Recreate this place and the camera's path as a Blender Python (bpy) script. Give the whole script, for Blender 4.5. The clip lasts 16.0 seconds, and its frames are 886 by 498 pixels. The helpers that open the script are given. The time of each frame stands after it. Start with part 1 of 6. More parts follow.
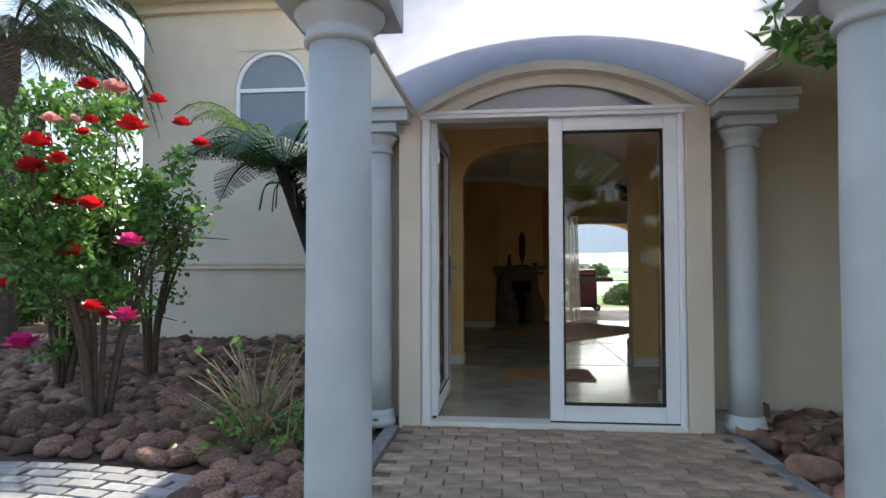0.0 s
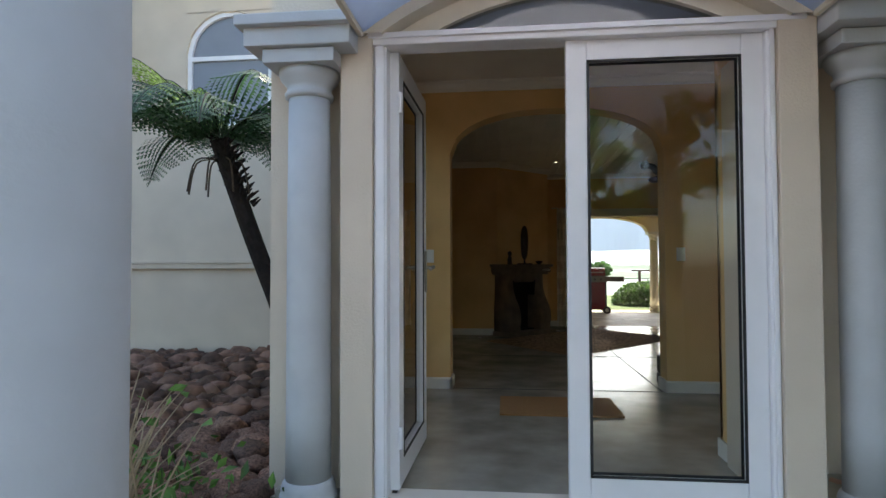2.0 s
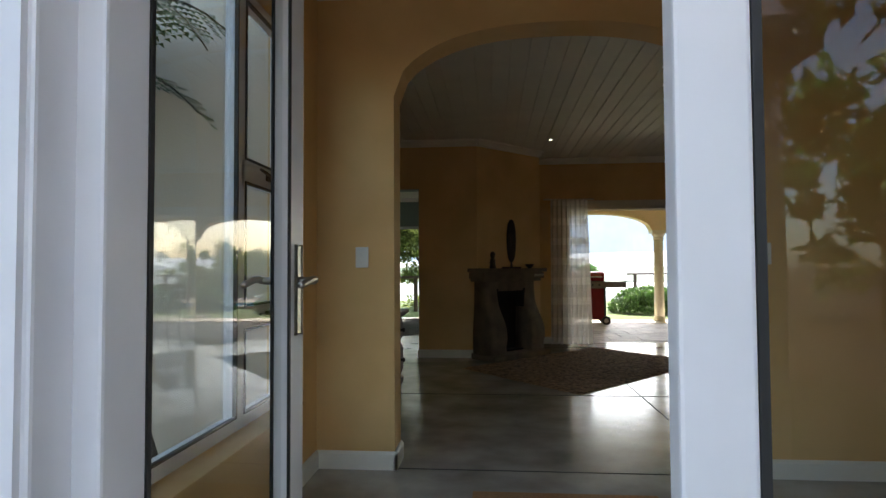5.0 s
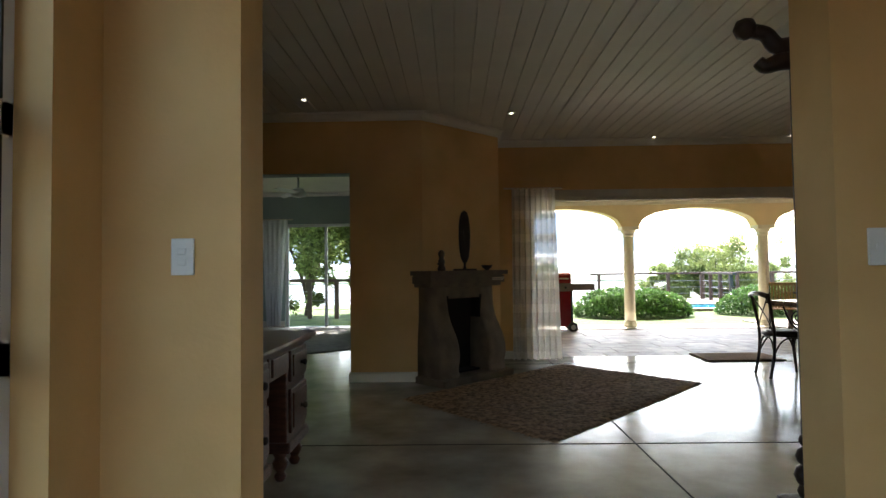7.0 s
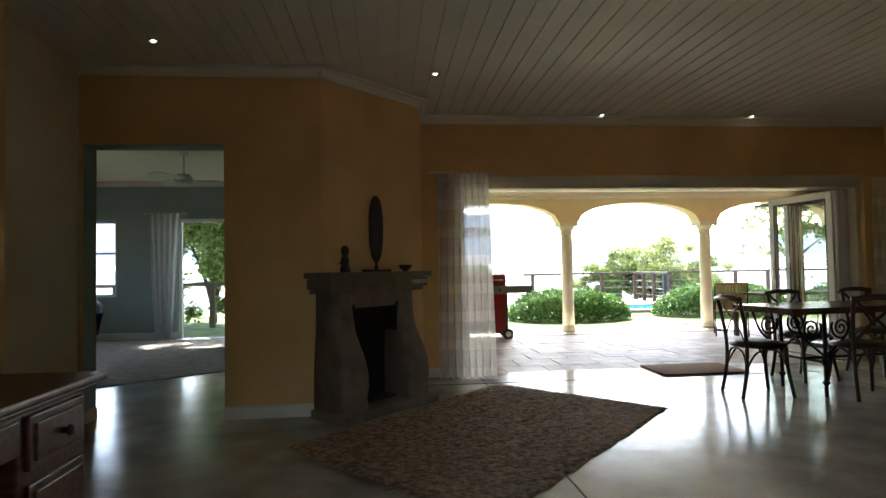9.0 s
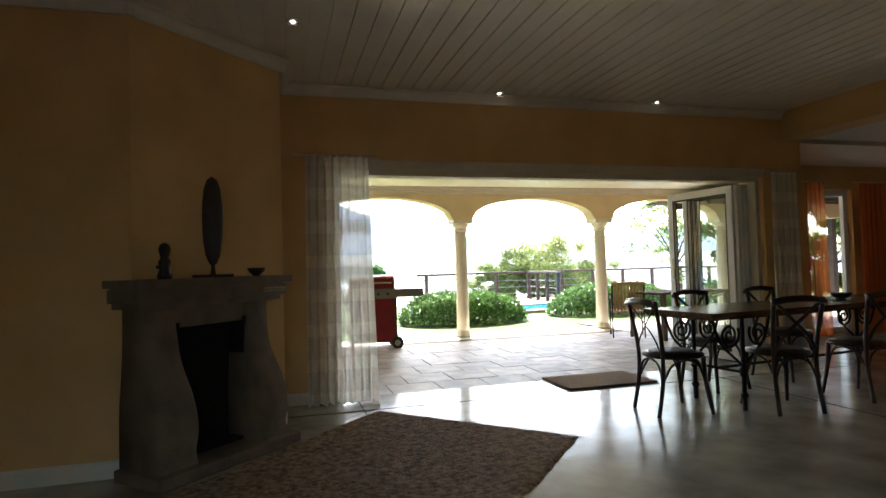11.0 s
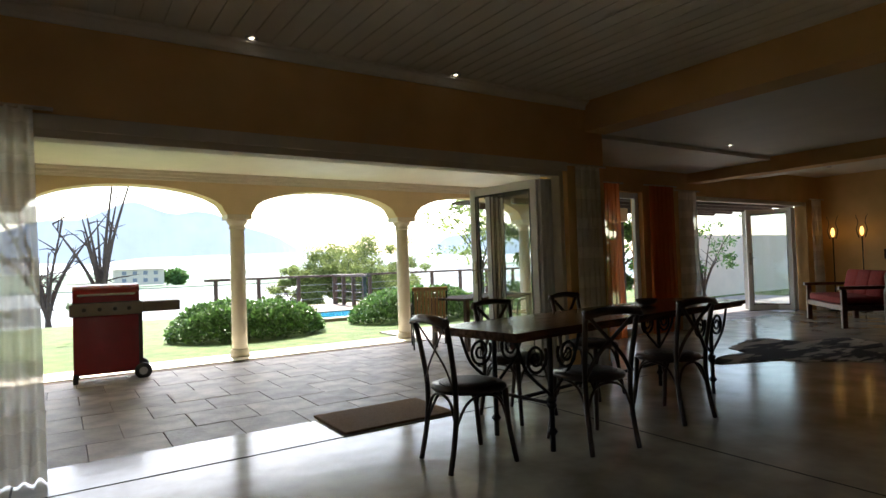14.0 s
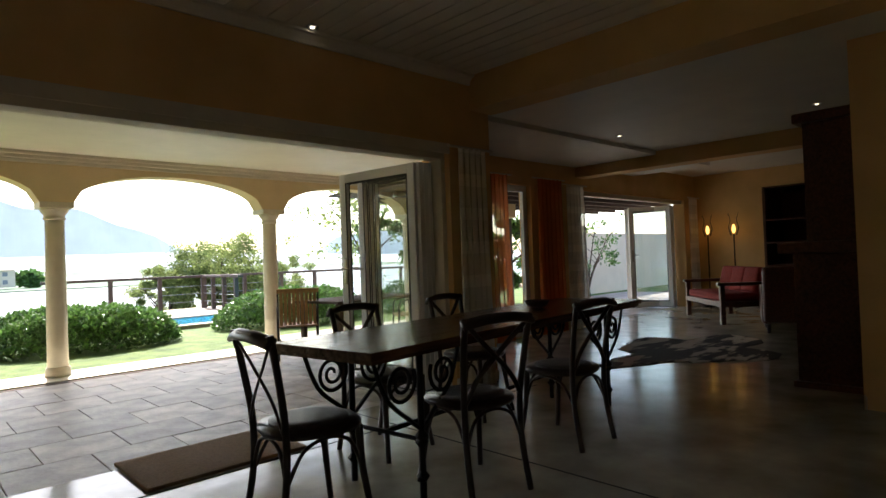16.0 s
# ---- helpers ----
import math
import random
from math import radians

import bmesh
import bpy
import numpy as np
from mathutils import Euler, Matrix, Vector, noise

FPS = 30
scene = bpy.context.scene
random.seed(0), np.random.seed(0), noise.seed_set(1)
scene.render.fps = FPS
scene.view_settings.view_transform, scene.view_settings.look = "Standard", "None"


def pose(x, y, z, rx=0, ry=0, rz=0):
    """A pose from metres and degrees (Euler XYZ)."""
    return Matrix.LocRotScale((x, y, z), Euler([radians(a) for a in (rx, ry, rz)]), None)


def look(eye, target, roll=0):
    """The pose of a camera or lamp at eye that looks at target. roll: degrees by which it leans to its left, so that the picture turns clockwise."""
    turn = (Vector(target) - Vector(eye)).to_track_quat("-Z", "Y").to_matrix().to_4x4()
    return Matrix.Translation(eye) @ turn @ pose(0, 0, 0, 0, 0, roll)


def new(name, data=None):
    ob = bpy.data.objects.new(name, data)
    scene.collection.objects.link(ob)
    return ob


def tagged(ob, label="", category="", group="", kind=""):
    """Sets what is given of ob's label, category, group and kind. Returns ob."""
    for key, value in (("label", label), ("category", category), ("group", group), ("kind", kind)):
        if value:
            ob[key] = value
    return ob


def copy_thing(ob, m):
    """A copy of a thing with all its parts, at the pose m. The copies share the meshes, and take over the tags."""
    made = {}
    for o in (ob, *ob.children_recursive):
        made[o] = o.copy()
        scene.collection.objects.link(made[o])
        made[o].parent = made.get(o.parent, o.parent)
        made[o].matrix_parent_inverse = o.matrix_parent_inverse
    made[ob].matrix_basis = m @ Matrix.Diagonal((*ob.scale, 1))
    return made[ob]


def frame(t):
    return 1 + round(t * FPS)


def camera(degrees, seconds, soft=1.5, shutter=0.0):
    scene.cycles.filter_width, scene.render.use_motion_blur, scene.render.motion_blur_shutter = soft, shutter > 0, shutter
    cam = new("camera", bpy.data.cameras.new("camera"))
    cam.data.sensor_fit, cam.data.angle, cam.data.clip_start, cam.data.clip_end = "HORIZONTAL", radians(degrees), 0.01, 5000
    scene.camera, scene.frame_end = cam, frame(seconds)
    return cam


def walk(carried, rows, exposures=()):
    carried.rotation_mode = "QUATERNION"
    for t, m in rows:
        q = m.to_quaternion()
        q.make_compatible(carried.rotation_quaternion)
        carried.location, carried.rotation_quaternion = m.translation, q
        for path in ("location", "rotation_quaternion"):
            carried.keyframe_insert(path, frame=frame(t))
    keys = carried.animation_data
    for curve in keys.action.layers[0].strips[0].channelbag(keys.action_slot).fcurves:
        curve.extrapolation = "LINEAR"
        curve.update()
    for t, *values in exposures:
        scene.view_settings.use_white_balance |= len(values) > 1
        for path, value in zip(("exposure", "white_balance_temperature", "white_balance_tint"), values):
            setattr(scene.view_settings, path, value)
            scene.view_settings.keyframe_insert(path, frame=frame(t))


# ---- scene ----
cam = camera(74.0, 16.0)
PATH = [
    (0, (0.541, 1.237, 1.091), (0.334, 3.225, 1.156), -0.1),
    (0.5, (0.548, 1.559, 1.102), (0.336, 3.547, 1.162), -0.1),
    (1, (0.564, 1.922, 1.094), (0.349, 3.909, 1.156), -0.1),
    (1.5, (0.571, 2.295, 1.101), (0.356, 4.283, 1.162), -0.2),
    (2, (0.575, 2.661, 1.102), (0.362, 4.649, 1.161), -0.2),
    (2.5, (0.608, 2.994, 1.095), (0.39, 4.981, 1.159), -0.4),
    (3, (0.61, 3.345, 1.12), (0.394, 5.332, 1.18), -0.1),
    (3.5, (0.627, 3.691, 1.109), (0.413, 5.679, 1.177), -0.2),
    (6, (0.625, 5.354, 1.136), (0.524, 7.35, 1.204), -0.5),
    (6.5, (0.707, 5.732, 1.13), (0.644, 7.73, 1.203), -0.7),
    (7, (0.749, 6.108, 1.145), (0.716, 8.107, 1.214), -0.7),
    (7.5, (0.789, 6.459, 1.142), (0.79, 8.458, 1.212), -0.8),
    (8, (0.842, 6.796, 1.147), (0.888, 8.794, 1.216), -0.8),
    (8.5, (0.891, 7.11, 1.143), (1.004, 9.106, 1.213), -1.0),
    (9, (0.952, 7.394, 1.14), (1.146, 9.384, 1.209), -1.0),
    (11.5, (1.363, 8.577, 1.156), (2.001, 10.471, 1.215), -1.6),
    (12, (1.478, 8.78, 1.151), (2.218, 10.637, 1.208), -1.5),
    (12.5, (1.637, 8.945, 1.155), (2.467, 10.763, 1.212), -1.6),
    (13, (1.782, 9.101, 1.174), (2.703, 10.876, 1.228), -1.8),
    (13.5, (1.958, 9.257, 1.169), (2.971, 10.981, 1.219), -1.9),
    (14, (2.152, 9.412, 1.166), (3.248, 11.084, 1.216), -1.9),
    (14.5, (2.32, 9.576, 1.166), (3.497, 11.192, 1.216), -2.1),
    (15, (2.496, 9.718, 1.151), (3.753, 11.273, 1.201), -2.1),
    (15.5, (2.678, 9.839, 1.142), (3.997, 11.341, 1.188), -2.1),
    (16, (2.838, 9.987, 1.136), (4.219, 11.433, 1.171), -2.1),
]
walk(cam, [(t, look(eye, target, roll)) for t, eye, target, roll in PATH], [(0, 1.45, 6900, 10), (3.5, 1.88, 6900, 10), (6, 2.25, 6600, 10), (8.5, 2.75, 6350, 10), (11.5, 2.6, 6400, 10), (13.5, 2.02, 6450, 10), (16, 1.8, 6600, 10)])

# ---- light ----
world = bpy.data.worlds.new("sky")
scene.world = world
world.use_nodes = True
_nt = world.node_tree
_sky = _nt.nodes.new("ShaderNodeTexSky")
_sky.sky_type = "NISHITA"
_sky.sun_disc = False
_sky.sun_elevation = radians(42)
_sky.sun_rotation = radians(12)
_sky.dust_density = 1.6
_bg = _nt.nodes["Background"]
_bg.inputs[1].default_value = 0.15
_nt.links.new(_sky.outputs[0], _bg.inputs[0])
sun_data = bpy.data.lights.new("sun", "SUN")
sun_data.energy, sun_data.angle, sun_data.color = 4.0, radians(0.6), (1.0, 0.95, 0.86)
sun = new("sun", sun_data)
sun.matrix_world = look((0, 0, 60), (-math.sin(radians(12)) * math.cos(radians(42)) * 60, -math.cos(radians(12)) * math.cos(radians(42)) * 60, 60 - math.sin(radians(42)) * 60))


# ---- materials ----
def mat(name, base, rough=0.6, var=0.12, scale=6.0, bump=0.1, bscale=60.0, metal=0.0, spec=0.5, rand=0.0, tint=None, stretch=None):
    m = bpy.data.materials.new(name)
    m.use_nodes = True
    t = m.node_tree
    p = t.nodes["Principled BSDF"]
    p.inputs["Roughness"].default_value = rough
    p.inputs["Metallic"].default_value = metal
    p.inputs["Specular IOR Level"].default_value = spec
    co = t.nodes.new("ShaderNodeTexCoord")
    src = co.outputs["Object"]
    if stretch:
        mp = t.nodes.new("ShaderNodeMapping")
        mp.inputs["Scale"].default_value = stretch
        t.links.new(src, mp.inputs[0])
        src = mp.outputs[0]
    n1 = t.nodes.new("ShaderNodeTexNoise")
    n1.inputs["Scale"].default_value = scale
    n1.inputs["Detail"].default_value = 6
    n2 = t.nodes.new("ShaderNodeTexNoise")
    n2.inputs["Scale"].default_value = bscale
    n2.inputs["Detail"].default_value = 3
    t.links.new(src, n1.inputs[0])
    t.links.new(src, n2.inputs[0])
    ramp = t.nodes.new("ShaderNodeValToRGB")
    lo = [max(0, c * (1 - var)) for c in base]
    hi = [min(1, c * (1 + var)) for c in (tint or base)]
    ramp.color_ramp.elements[0].position, ramp.color_ramp.elements[1].position = 0.3, 0.7
    ramp.color_ramp.elements[0].color, ramp.color_ramp.elements[1].color = (*lo, 1), (*hi, 1)
    t.links.new(n1.outputs[0], ramp.inputs[0])
    out = ramp.outputs[0]
    if rand:
        oi = t.nodes.new("ShaderNodeObjectInfo")
        ge = t.nodes.new("ShaderNodeNewGeometry")
        ad = t.nodes.new("ShaderNodeMath")
        ad.operation = "ADD"
        t.links.new(oi.outputs["Random"], ad.inputs[0])
        t.links.new(ge.outputs["Random Per Island"], ad.inputs[1])
        fr = t.nodes.new("ShaderNodeMath")
        fr.operation = "FRACT"
        t.links.new(ad.outputs[0], fr.inputs[0])
        mr = t.nodes.new("ShaderNodeMapRange")
        mr.inputs[3].default_value, mr.inputs[4].default_value = 1 - rand, 1 + rand
        t.links.new(fr.outputs[0], mr.inputs[0])
        hs = t.nodes.new("ShaderNodeHueSaturation")
        t.links.new(out, hs.inputs["Color"])
        t.links.new(mr.outputs[0], hs.inputs["Value"])
        out = hs.outputs[0]
    t.links.new(out, p.inputs["Base Color"])
    if bump:
        b = t.nodes.new("ShaderNodeBump")
        b.inputs["Strength"].default_value = bump
        b.inputs["Distance"].default_value = 0.01
        t.links.new(n2.outputs[0], b.inputs["Height"])
        t.links.new(b.outputs[0], p.inputs["Normal"])
    return m


def leaf_mat(name, base, hi, trans=0.25, rough=0.45, var=0.25, rand=0.45):
    m = mat(name, base, rough, var, 9.0, 0.0, rand=rand, tint=hi)
    t = m.node_tree
    p = t.nodes["Principled BSDF"]
    tr = t.nodes.new("ShaderNodeBsdfTranslucent")
    mx = t.nodes.new("ShaderNodeMixShader")
    mx.inputs[0].default_value = trans
    t.links.new(p.inputs["Base Color"].links[0].from_socket, tr.inputs[0])
    t.links.new(p.outputs[0], mx.inputs[1])
    t.links.new(tr.outputs[0], mx.inputs[2])
    t.links.new(mx.outputs[0], t.nodes["Material Output"].inputs[0])
    return m


def glass_mat(name, tint=(0.93, 0.95, 0.93), glossy=0.09):
    m = bpy.data.materials.new(name)
    m.use_nodes = True
    t = m.node_tree
    t.nodes.clear()
    o = t.nodes.new("ShaderNodeOutputMaterial")
    tr = t.nodes.new("ShaderNodeBsdfTransparent")
    tr.inputs[0].default_value = (*tint, 1)
    gl = t.nodes.new("ShaderNodeBsdfGlossy")
    gl.inputs["Roughness"].default_value = 0.01
    lw = t.nodes.new("ShaderNodeLayerWeight")
    lw.inputs[0].default_value = 0.5
    fr = t.nodes.new("ShaderNodeMath")
    fr.operation = "POWER"
    fr.inputs[1].default_value = 4.0
    t.links.new(lw.outputs["Facing"], fr.inputs[0])
    ad = t.nodes.new("ShaderNodeMath")
    ad.operation = "MULTIPLY_ADD"
    ad.inputs[1].default_value, ad.inputs[2].default_value = 1.0, glossy
    mx = t.nodes.new("ShaderNodeMixShader")
    t.links.new(fr.outputs[0], ad.inputs[0])
    t.links.new(ad.outputs[0], mx.inputs[0])
    t.links.new(tr.outputs[0], mx.inputs[1])
    t.links.new(gl.outputs[0], mx.inputs[2])
    t.links.new(mx.outputs[0], o.inputs[0])
    return m


def sheer_mat(name, base, open_share, stripes=False):
    """Thin cloth: part of the light goes through; denser woven bands across it."""
    m = mat(name, base, 0.8, 0.06, 20, 0.15, 300)
    t = m.node_tree
    p = t.nodes["Principled BSDF"]
    tl = t.nodes.new("ShaderNodeBsdfTranslucent")
    tl.inputs[0].default_value = (*base, 1)
    a = t.nodes.new("ShaderNodeMixShader")
    a.inputs[0].default_value = 0.5
    t.links.new(p.outputs[0], a.inputs[1])
    t.links.new(tl.outputs[0], a.inputs[2])
    tp = t.nodes.new("ShaderNodeBsdfTransparent")
    b = t.nodes.new("ShaderNodeMixShader")
    b.inputs[0].default_value = open_share
    if stripes:
        co = t.nodes.new("ShaderNodeTexCoord")
        sx = t.nodes.new("ShaderNodeSeparateXYZ")
        t.links.new(co.outputs["Object"], sx.inputs[0])
        md = t.nodes.new("ShaderNodeMath")
        md.operation = "FRACT"
        ml = t.nodes.new("ShaderNodeMath")
        ml.operation = "MULTIPLY"
        ml.inputs[1].default_value = 3.4
        t.links.new(sx.outputs[2], ml.inputs[0])
        t.links.new(ml.outputs[0], md.inputs[0])
        gt = t.nodes.new("ShaderNodeMath")
        gt.operation = "GREATER_THAN"
        gt.inputs[1].default_value = 0.36
        t.links.new(md.outputs[0], gt.inputs[0])
        mr = t.nodes.new("ShaderNodeMapRange")
        mr.inputs[3].default_value, mr.inputs[4].default_value = 0.07, open_share
        t.links.new(gt.outputs[0], mr.inputs[0])
        t.links.new(mr.outputs[0], b.inputs[0])
    t.links.new(a.outputs[0], b.inputs[1])
    t.links.new(tp.outputs[0], b.inputs[2])
    t.links.new(b.outputs[0], t.nodes["Material Output"].inputs[0])
    return m


def glow_mat(name, color, strength):
    m = bpy.data.materials.new(name)
    m.use_nodes = True
    p = m.node_tree.nodes["Principled BSDF"]
    p.inputs["Base Color"].default_value = (*color, 1)
    p.inputs["Emission Color"].default_value = (*color, 1)
    p.inputs["Emission Strength"].default_value = strength
    return m


def hide_mat(name):
    m = mat(name, (0.5, 0.42, 0.3), 0.85, 0.1, 5, 0.4, 200)
    t = m.node_tree
    co = t.nodes.new("ShaderNodeTexCoord")
    n = t.nodes.new("ShaderNodeTexNoise")
    n.inputs["Scale"].default_value = 2.3
    n.inputs["Detail"].default_value = 5
    mp = t.nodes.new("ShaderNodeMapping")
    mp.inputs["Scale"].default_value = (0.6, 2.0, 1)
    t.links.new(co.outputs["Object"], mp.inputs[0])
    t.links.new(mp.outputs[0], n.inputs[0])
    r = t.nodes.new("ShaderNodeValToRGB")
    r.color_ramp.elements[0].position, r.color_ramp.elements[1].position = 0.5, 0.55
    r.color_ramp.elements[0].color, r.color_ramp.elements[1].color = (0.025, 0.018, 0.013, 1), (0.5, 0.42, 0.32, 1)
    t.links.new(n.outputs[0], r.inputs[0])
    t.links.new(r.outputs[0], t.nodes["Principled BSDF"].inputs["Base Color"])
    return m


M_STUCCO = mat("cream_stucco", (0.66, 0.57, 0.46), 0.85, 0.05, 2.5, 0.25, 90)
M_COLUMN = mat("grey_painted_plaster", (0.50, 0.52, 0.53), 0.75, 0.07, 5, 0.12, 70)
M_VAULT = leaf_mat("white_translucent_canopy", (0.78, 0.80, 0.86), (0.80, 0.82, 0.88), 0.65, 0.6, 0.03, 0.0)
M_CREAMTRIM = mat("cream_trim", (0.70, 0.64, 0.52), 0.6, 0.05, 8, 0.08, 80)
M_OCHRE = mat("ochre_wall_paint", (0.72, 0.45, 0.18), 0.7, 0.06, 2.2, 0.12, 50, tint=(0.76, 0.49, 0.21))
M_TEAL = mat("teal_wall_paint", (0.30, 0.37, 0.34), 0.7, 0.05, 2.5, 0.1, 50)
M_PATIOWALL = mat("patio_ochre_plaster", (0.72, 0.57, 0.34), 0.8, 0.07, 2.5, 0.18, 60)
M_CEIL = mat("white_board_ceiling", (0.82, 0.77, 0.67), 0.55, 0.04, 3, 0.06, 40)
M_SKIRT = mat("white_skirting", (0.78, 0.74, 0.66), 0.5, 0.04, 5, 0.05, 40)
M_PALE_LIT = mat("pale_cream_for_light", (0.80, 0.70, 0.52), 0.7, 0.05, 2.2, 0.1, 50)
M_SHELFGREY = mat("brown_grey_metal", (0.20, 0.175, 0.155), 0.5, 0.15, 8, 0.08, 60, metal=0.4)
M_PALELEAF = leaf_mat("pale_shrub_leaf", (0.24, 0.30, 0.20), (0.50, 0.55, 0.42), 0.3)
M_CEMENT = mat("polished_cement", (0.36, 0.34, 0.28), 0.16, 0.2, 2.6, 0.2, 6.0, tint=(0.46, 0.43, 0.36))
M_JOINT = mat("floor_joint", (0.05, 0.045, 0.04), 0.8, 0.1)
M_FRAME = mat("white_door_frame", (0.80, 0.80, 0.82), 0.35, 0.03, 6, 0.03, 60)
M_GASKET = mat("black_gasket", (0.02, 0.02, 0.02), 0.6, 0.1)
M_GLASS = glass_mat("clear_glass", glossy=0.05)
M_GLASSDK = glass_mat("reflective_glass", (0.30, 0.33, 0.36), 0.15)
M_CHROME = mat("brushed_metal", (0.5, 0.47, 0.42), 0.3, 0.08, 10, 0.05, 100, metal=1.0)
M_DARKWOOD = mat("dark_red_wood", (0.075, 0.026, 0.016), 0.3, 0.35, 7, 0.1, 60, tint=(0.12, 0.045, 0.025), stretch=(1, 6, 6))
M_CHAIRWOOD = mat("black_brown_bentwood", (0.035, 0.018, 0.012), 0.3, 0.3, 12, 0.06, 80)
M_TABLETOP = mat("dark_plank_tabletop", (0.07, 0.032, 0.022), 0.18, 0.35, 4, 0.12, 40, tint=(0.12, 0.06, 0.04), stretch=(1, 8, 8))
M_IRON = mat("wrought_iron", (0.018, 0.016, 0.016), 0.5, 0.2, 20, 0.15, 100, metal=0.6)
M_WICKER = mat("dark_woven_seat", (0.05, 0.043, 0.04), 0.45, 0.5, 60, 0.6, 130)
M_CARVED = mat("carved_dark_wood", (0.03, 0.016, 0.010), 0.45, 0.3, 14, 0.3, 50)
M_FIRESTONE = mat("grey_carved_stone", (0.19, 0.145, 0.105), 0.85, 0.25, 6, 0.5, 45)
M_SOOT = mat("sooty_firebox", (0.012, 0.011, 0.010), 0.95, 0.3)
M_JUTE = mat("woven_jute", (0.19, 0.125, 0.07), 0.95, 0.45, 26, 1.0, 60, tint=(0.33, 0.22, 0.13), rand=0.0)
M_MAT = mat("coir_mat", (0.24, 0.15, 0.08), 0.95, 0.2, 80, 0.6, 250)
M_HALLMAT = mat("tan_hall_mat", (0.38, 0.20, 0.075), 0.95, 0.15, 60, 0.5, 200)
M_CARPET = mat("grey_shaggy_carpet", (0.40, 0.38, 0.35), 0.95, 0.25, 8, 0.8, 120)
M_SWITCH = mat("white_plastic", (0.82, 0.81, 0.78), 0.35, 0.02)
M_SHEER = sheer_mat("sheer_banded_voile", (0.93, 0.91, 0.86), 0.2, True)
M_COTTON = sheer_mat("white_cotton", (0.86, 0.86, 0.88), 0.08)
M_ORANGE = sheer_mat("orange_organza", (0.75, 0.20, 0.05), 0.25)
M_BBQRED = mat("red_enamel", (0.22, 0.014, 0.02), 0.25, 0.1, 5, 0.02)
M_STEEL = mat("stainless_steel", (0.5, 0.5, 0.5), 0.35, 0.1, 8, 0.04, 90, metal=1.0)
M_BLACK = mat("black_plastic", (0.015, 0.015, 0.016), 0.5, 0.1)
M_TILE = mat("grey_slate_tile", (0.27, 0.23, 0.21), 0.5, 0.28, 4, 0.4, 22, rand=0.2, tint=(0.37, 0.32, 0.29))
M_GROUT = mat("dark_grout", (0.22, 0.19, 0.165), 0.9, 0.15, 20)
M_PAVER = mat("buff_clay_paver", (0.33, 0.235, 0.17), 0.85, 0.18, 12, 0.4, 70, rand=0.25, tint=(0.40, 0.30, 0.22))
M_PAVERGREY = mat("grey_edge_paver", (0.27, 0.27, 0.27), 0.85, 0.15, 12, 0.4, 70, rand=0.2)
M_SAND = mat("sandy_joint", (0.16, 0.12, 0.09), 0.95, 0.2, 30)
M_ROCK = mat("red_brown_river_rock", (0.13, 0.065, 0.042), 0.75, 0.45, 7, 0.5, 40, rand=0.55, tint=(0.24, 0.135, 0.095))
M_SOIL = mat("dark_soil", (0.07, 0.04, 0.028), 0.95, 0.3, 12, 0.8, 60)
M_GRASS = mat("lawn", (0.07, 0.135, 0.025), 0.9, 0.3, 3.0, 0.9, 120, tint=(0.12, 0.18, 0.04))
M_LEAF_ROSE = leaf_mat("rose_leaf", (0.06, 0.16, 0.03), (0.14, 0.28, 0.06), 0.3)
M_LEAF_HEDGE = leaf_mat("hedge_leaf", (0.055, 0.14, 0.035), (0.15, 0.27, 0.07), 0.3, 0.3)
M_LEAF_TREE = leaf_mat("tree_leaf", (0.13, 0.19, 0.05), (0.28, 0.33, 0.11), 0.5, 0.6)
M_LEAF_PALM = leaf_mat("palm_leaf", (0.06, 0.11, 0.05), (0.12, 0.18, 0.09), 0.25)
M_LEAF_FERN = leaf_mat("fern_leaf", (0.03, 0.085, 0.035), (0.07, 0.15, 0.06), 0.25)
M_LEAF_YOUNG = leaf_mat("young_fern_leaf", (0.20, 0.34, 0.04), (0.32, 0.45, 0.08), 0.4)
M_BARK = mat("brown_bark", (0.10, 0.07, 0.05), 0.9, 0.3, 14, 0.9, 40)
M_FERNBARK = mat("fibrous_black_bark", (0.025, 0.018, 0.015), 0.95, 0.4, 18, 1.0, 40)
M_TWIG = mat("dry_twig", (0.34, 0.26, 0.17), 0.9, 0.25, 14, 0.4, 60)
M_RED = leaf_mat("red_petal", (0.50, 0.008, 0.012), (0.62, 0.02, 0.03), 0.2)
M_PINK = leaf_mat("pink_petal", (0.55, 0.02, 0.16), (0.65, 0.06, 0.28), 0.2)
M_PALEPINK = leaf_mat("pale_pink_petal", (0.75, 0.35, 0.36), (0.80, 0.45, 0.42), 0.25)
M_RAIL = mat("brown_timber_rail", (0.09, 0.06, 0.045), 0.7, 0.25, 10, 0.3, 60)
M_DECK = mat("weathered_deck", (0.33, 0.25, 0.19), 0.8, 0.2, 8, 0.3, 60)
M_TEAK = mat("teak_slat", (0.42, 0.23, 0.09), 0.55, 0.2, 9, 0.15, 70, stretch=(6, 6, 1))
M_POOL = mat("pool_water", (0.03, 0.30, 0.50), 0.08, 0.1, 1.5, 0.3, 4)
M_LAKE = mat("lake_water", (0.12, 0.15, 0.165), 0.3, 0.12, 0.05, 0.4, 0.8, spec=0.08)
# whitish base plus a weak glow paint the distance haze onto the hills
M_HILL = mat("hill_painted_haze", (0.86, 0.89, 0.92), 1.0, 0.06, 0.02, 0.0)
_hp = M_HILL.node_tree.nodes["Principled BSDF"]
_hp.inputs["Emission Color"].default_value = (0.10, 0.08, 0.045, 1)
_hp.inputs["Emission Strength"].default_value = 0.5
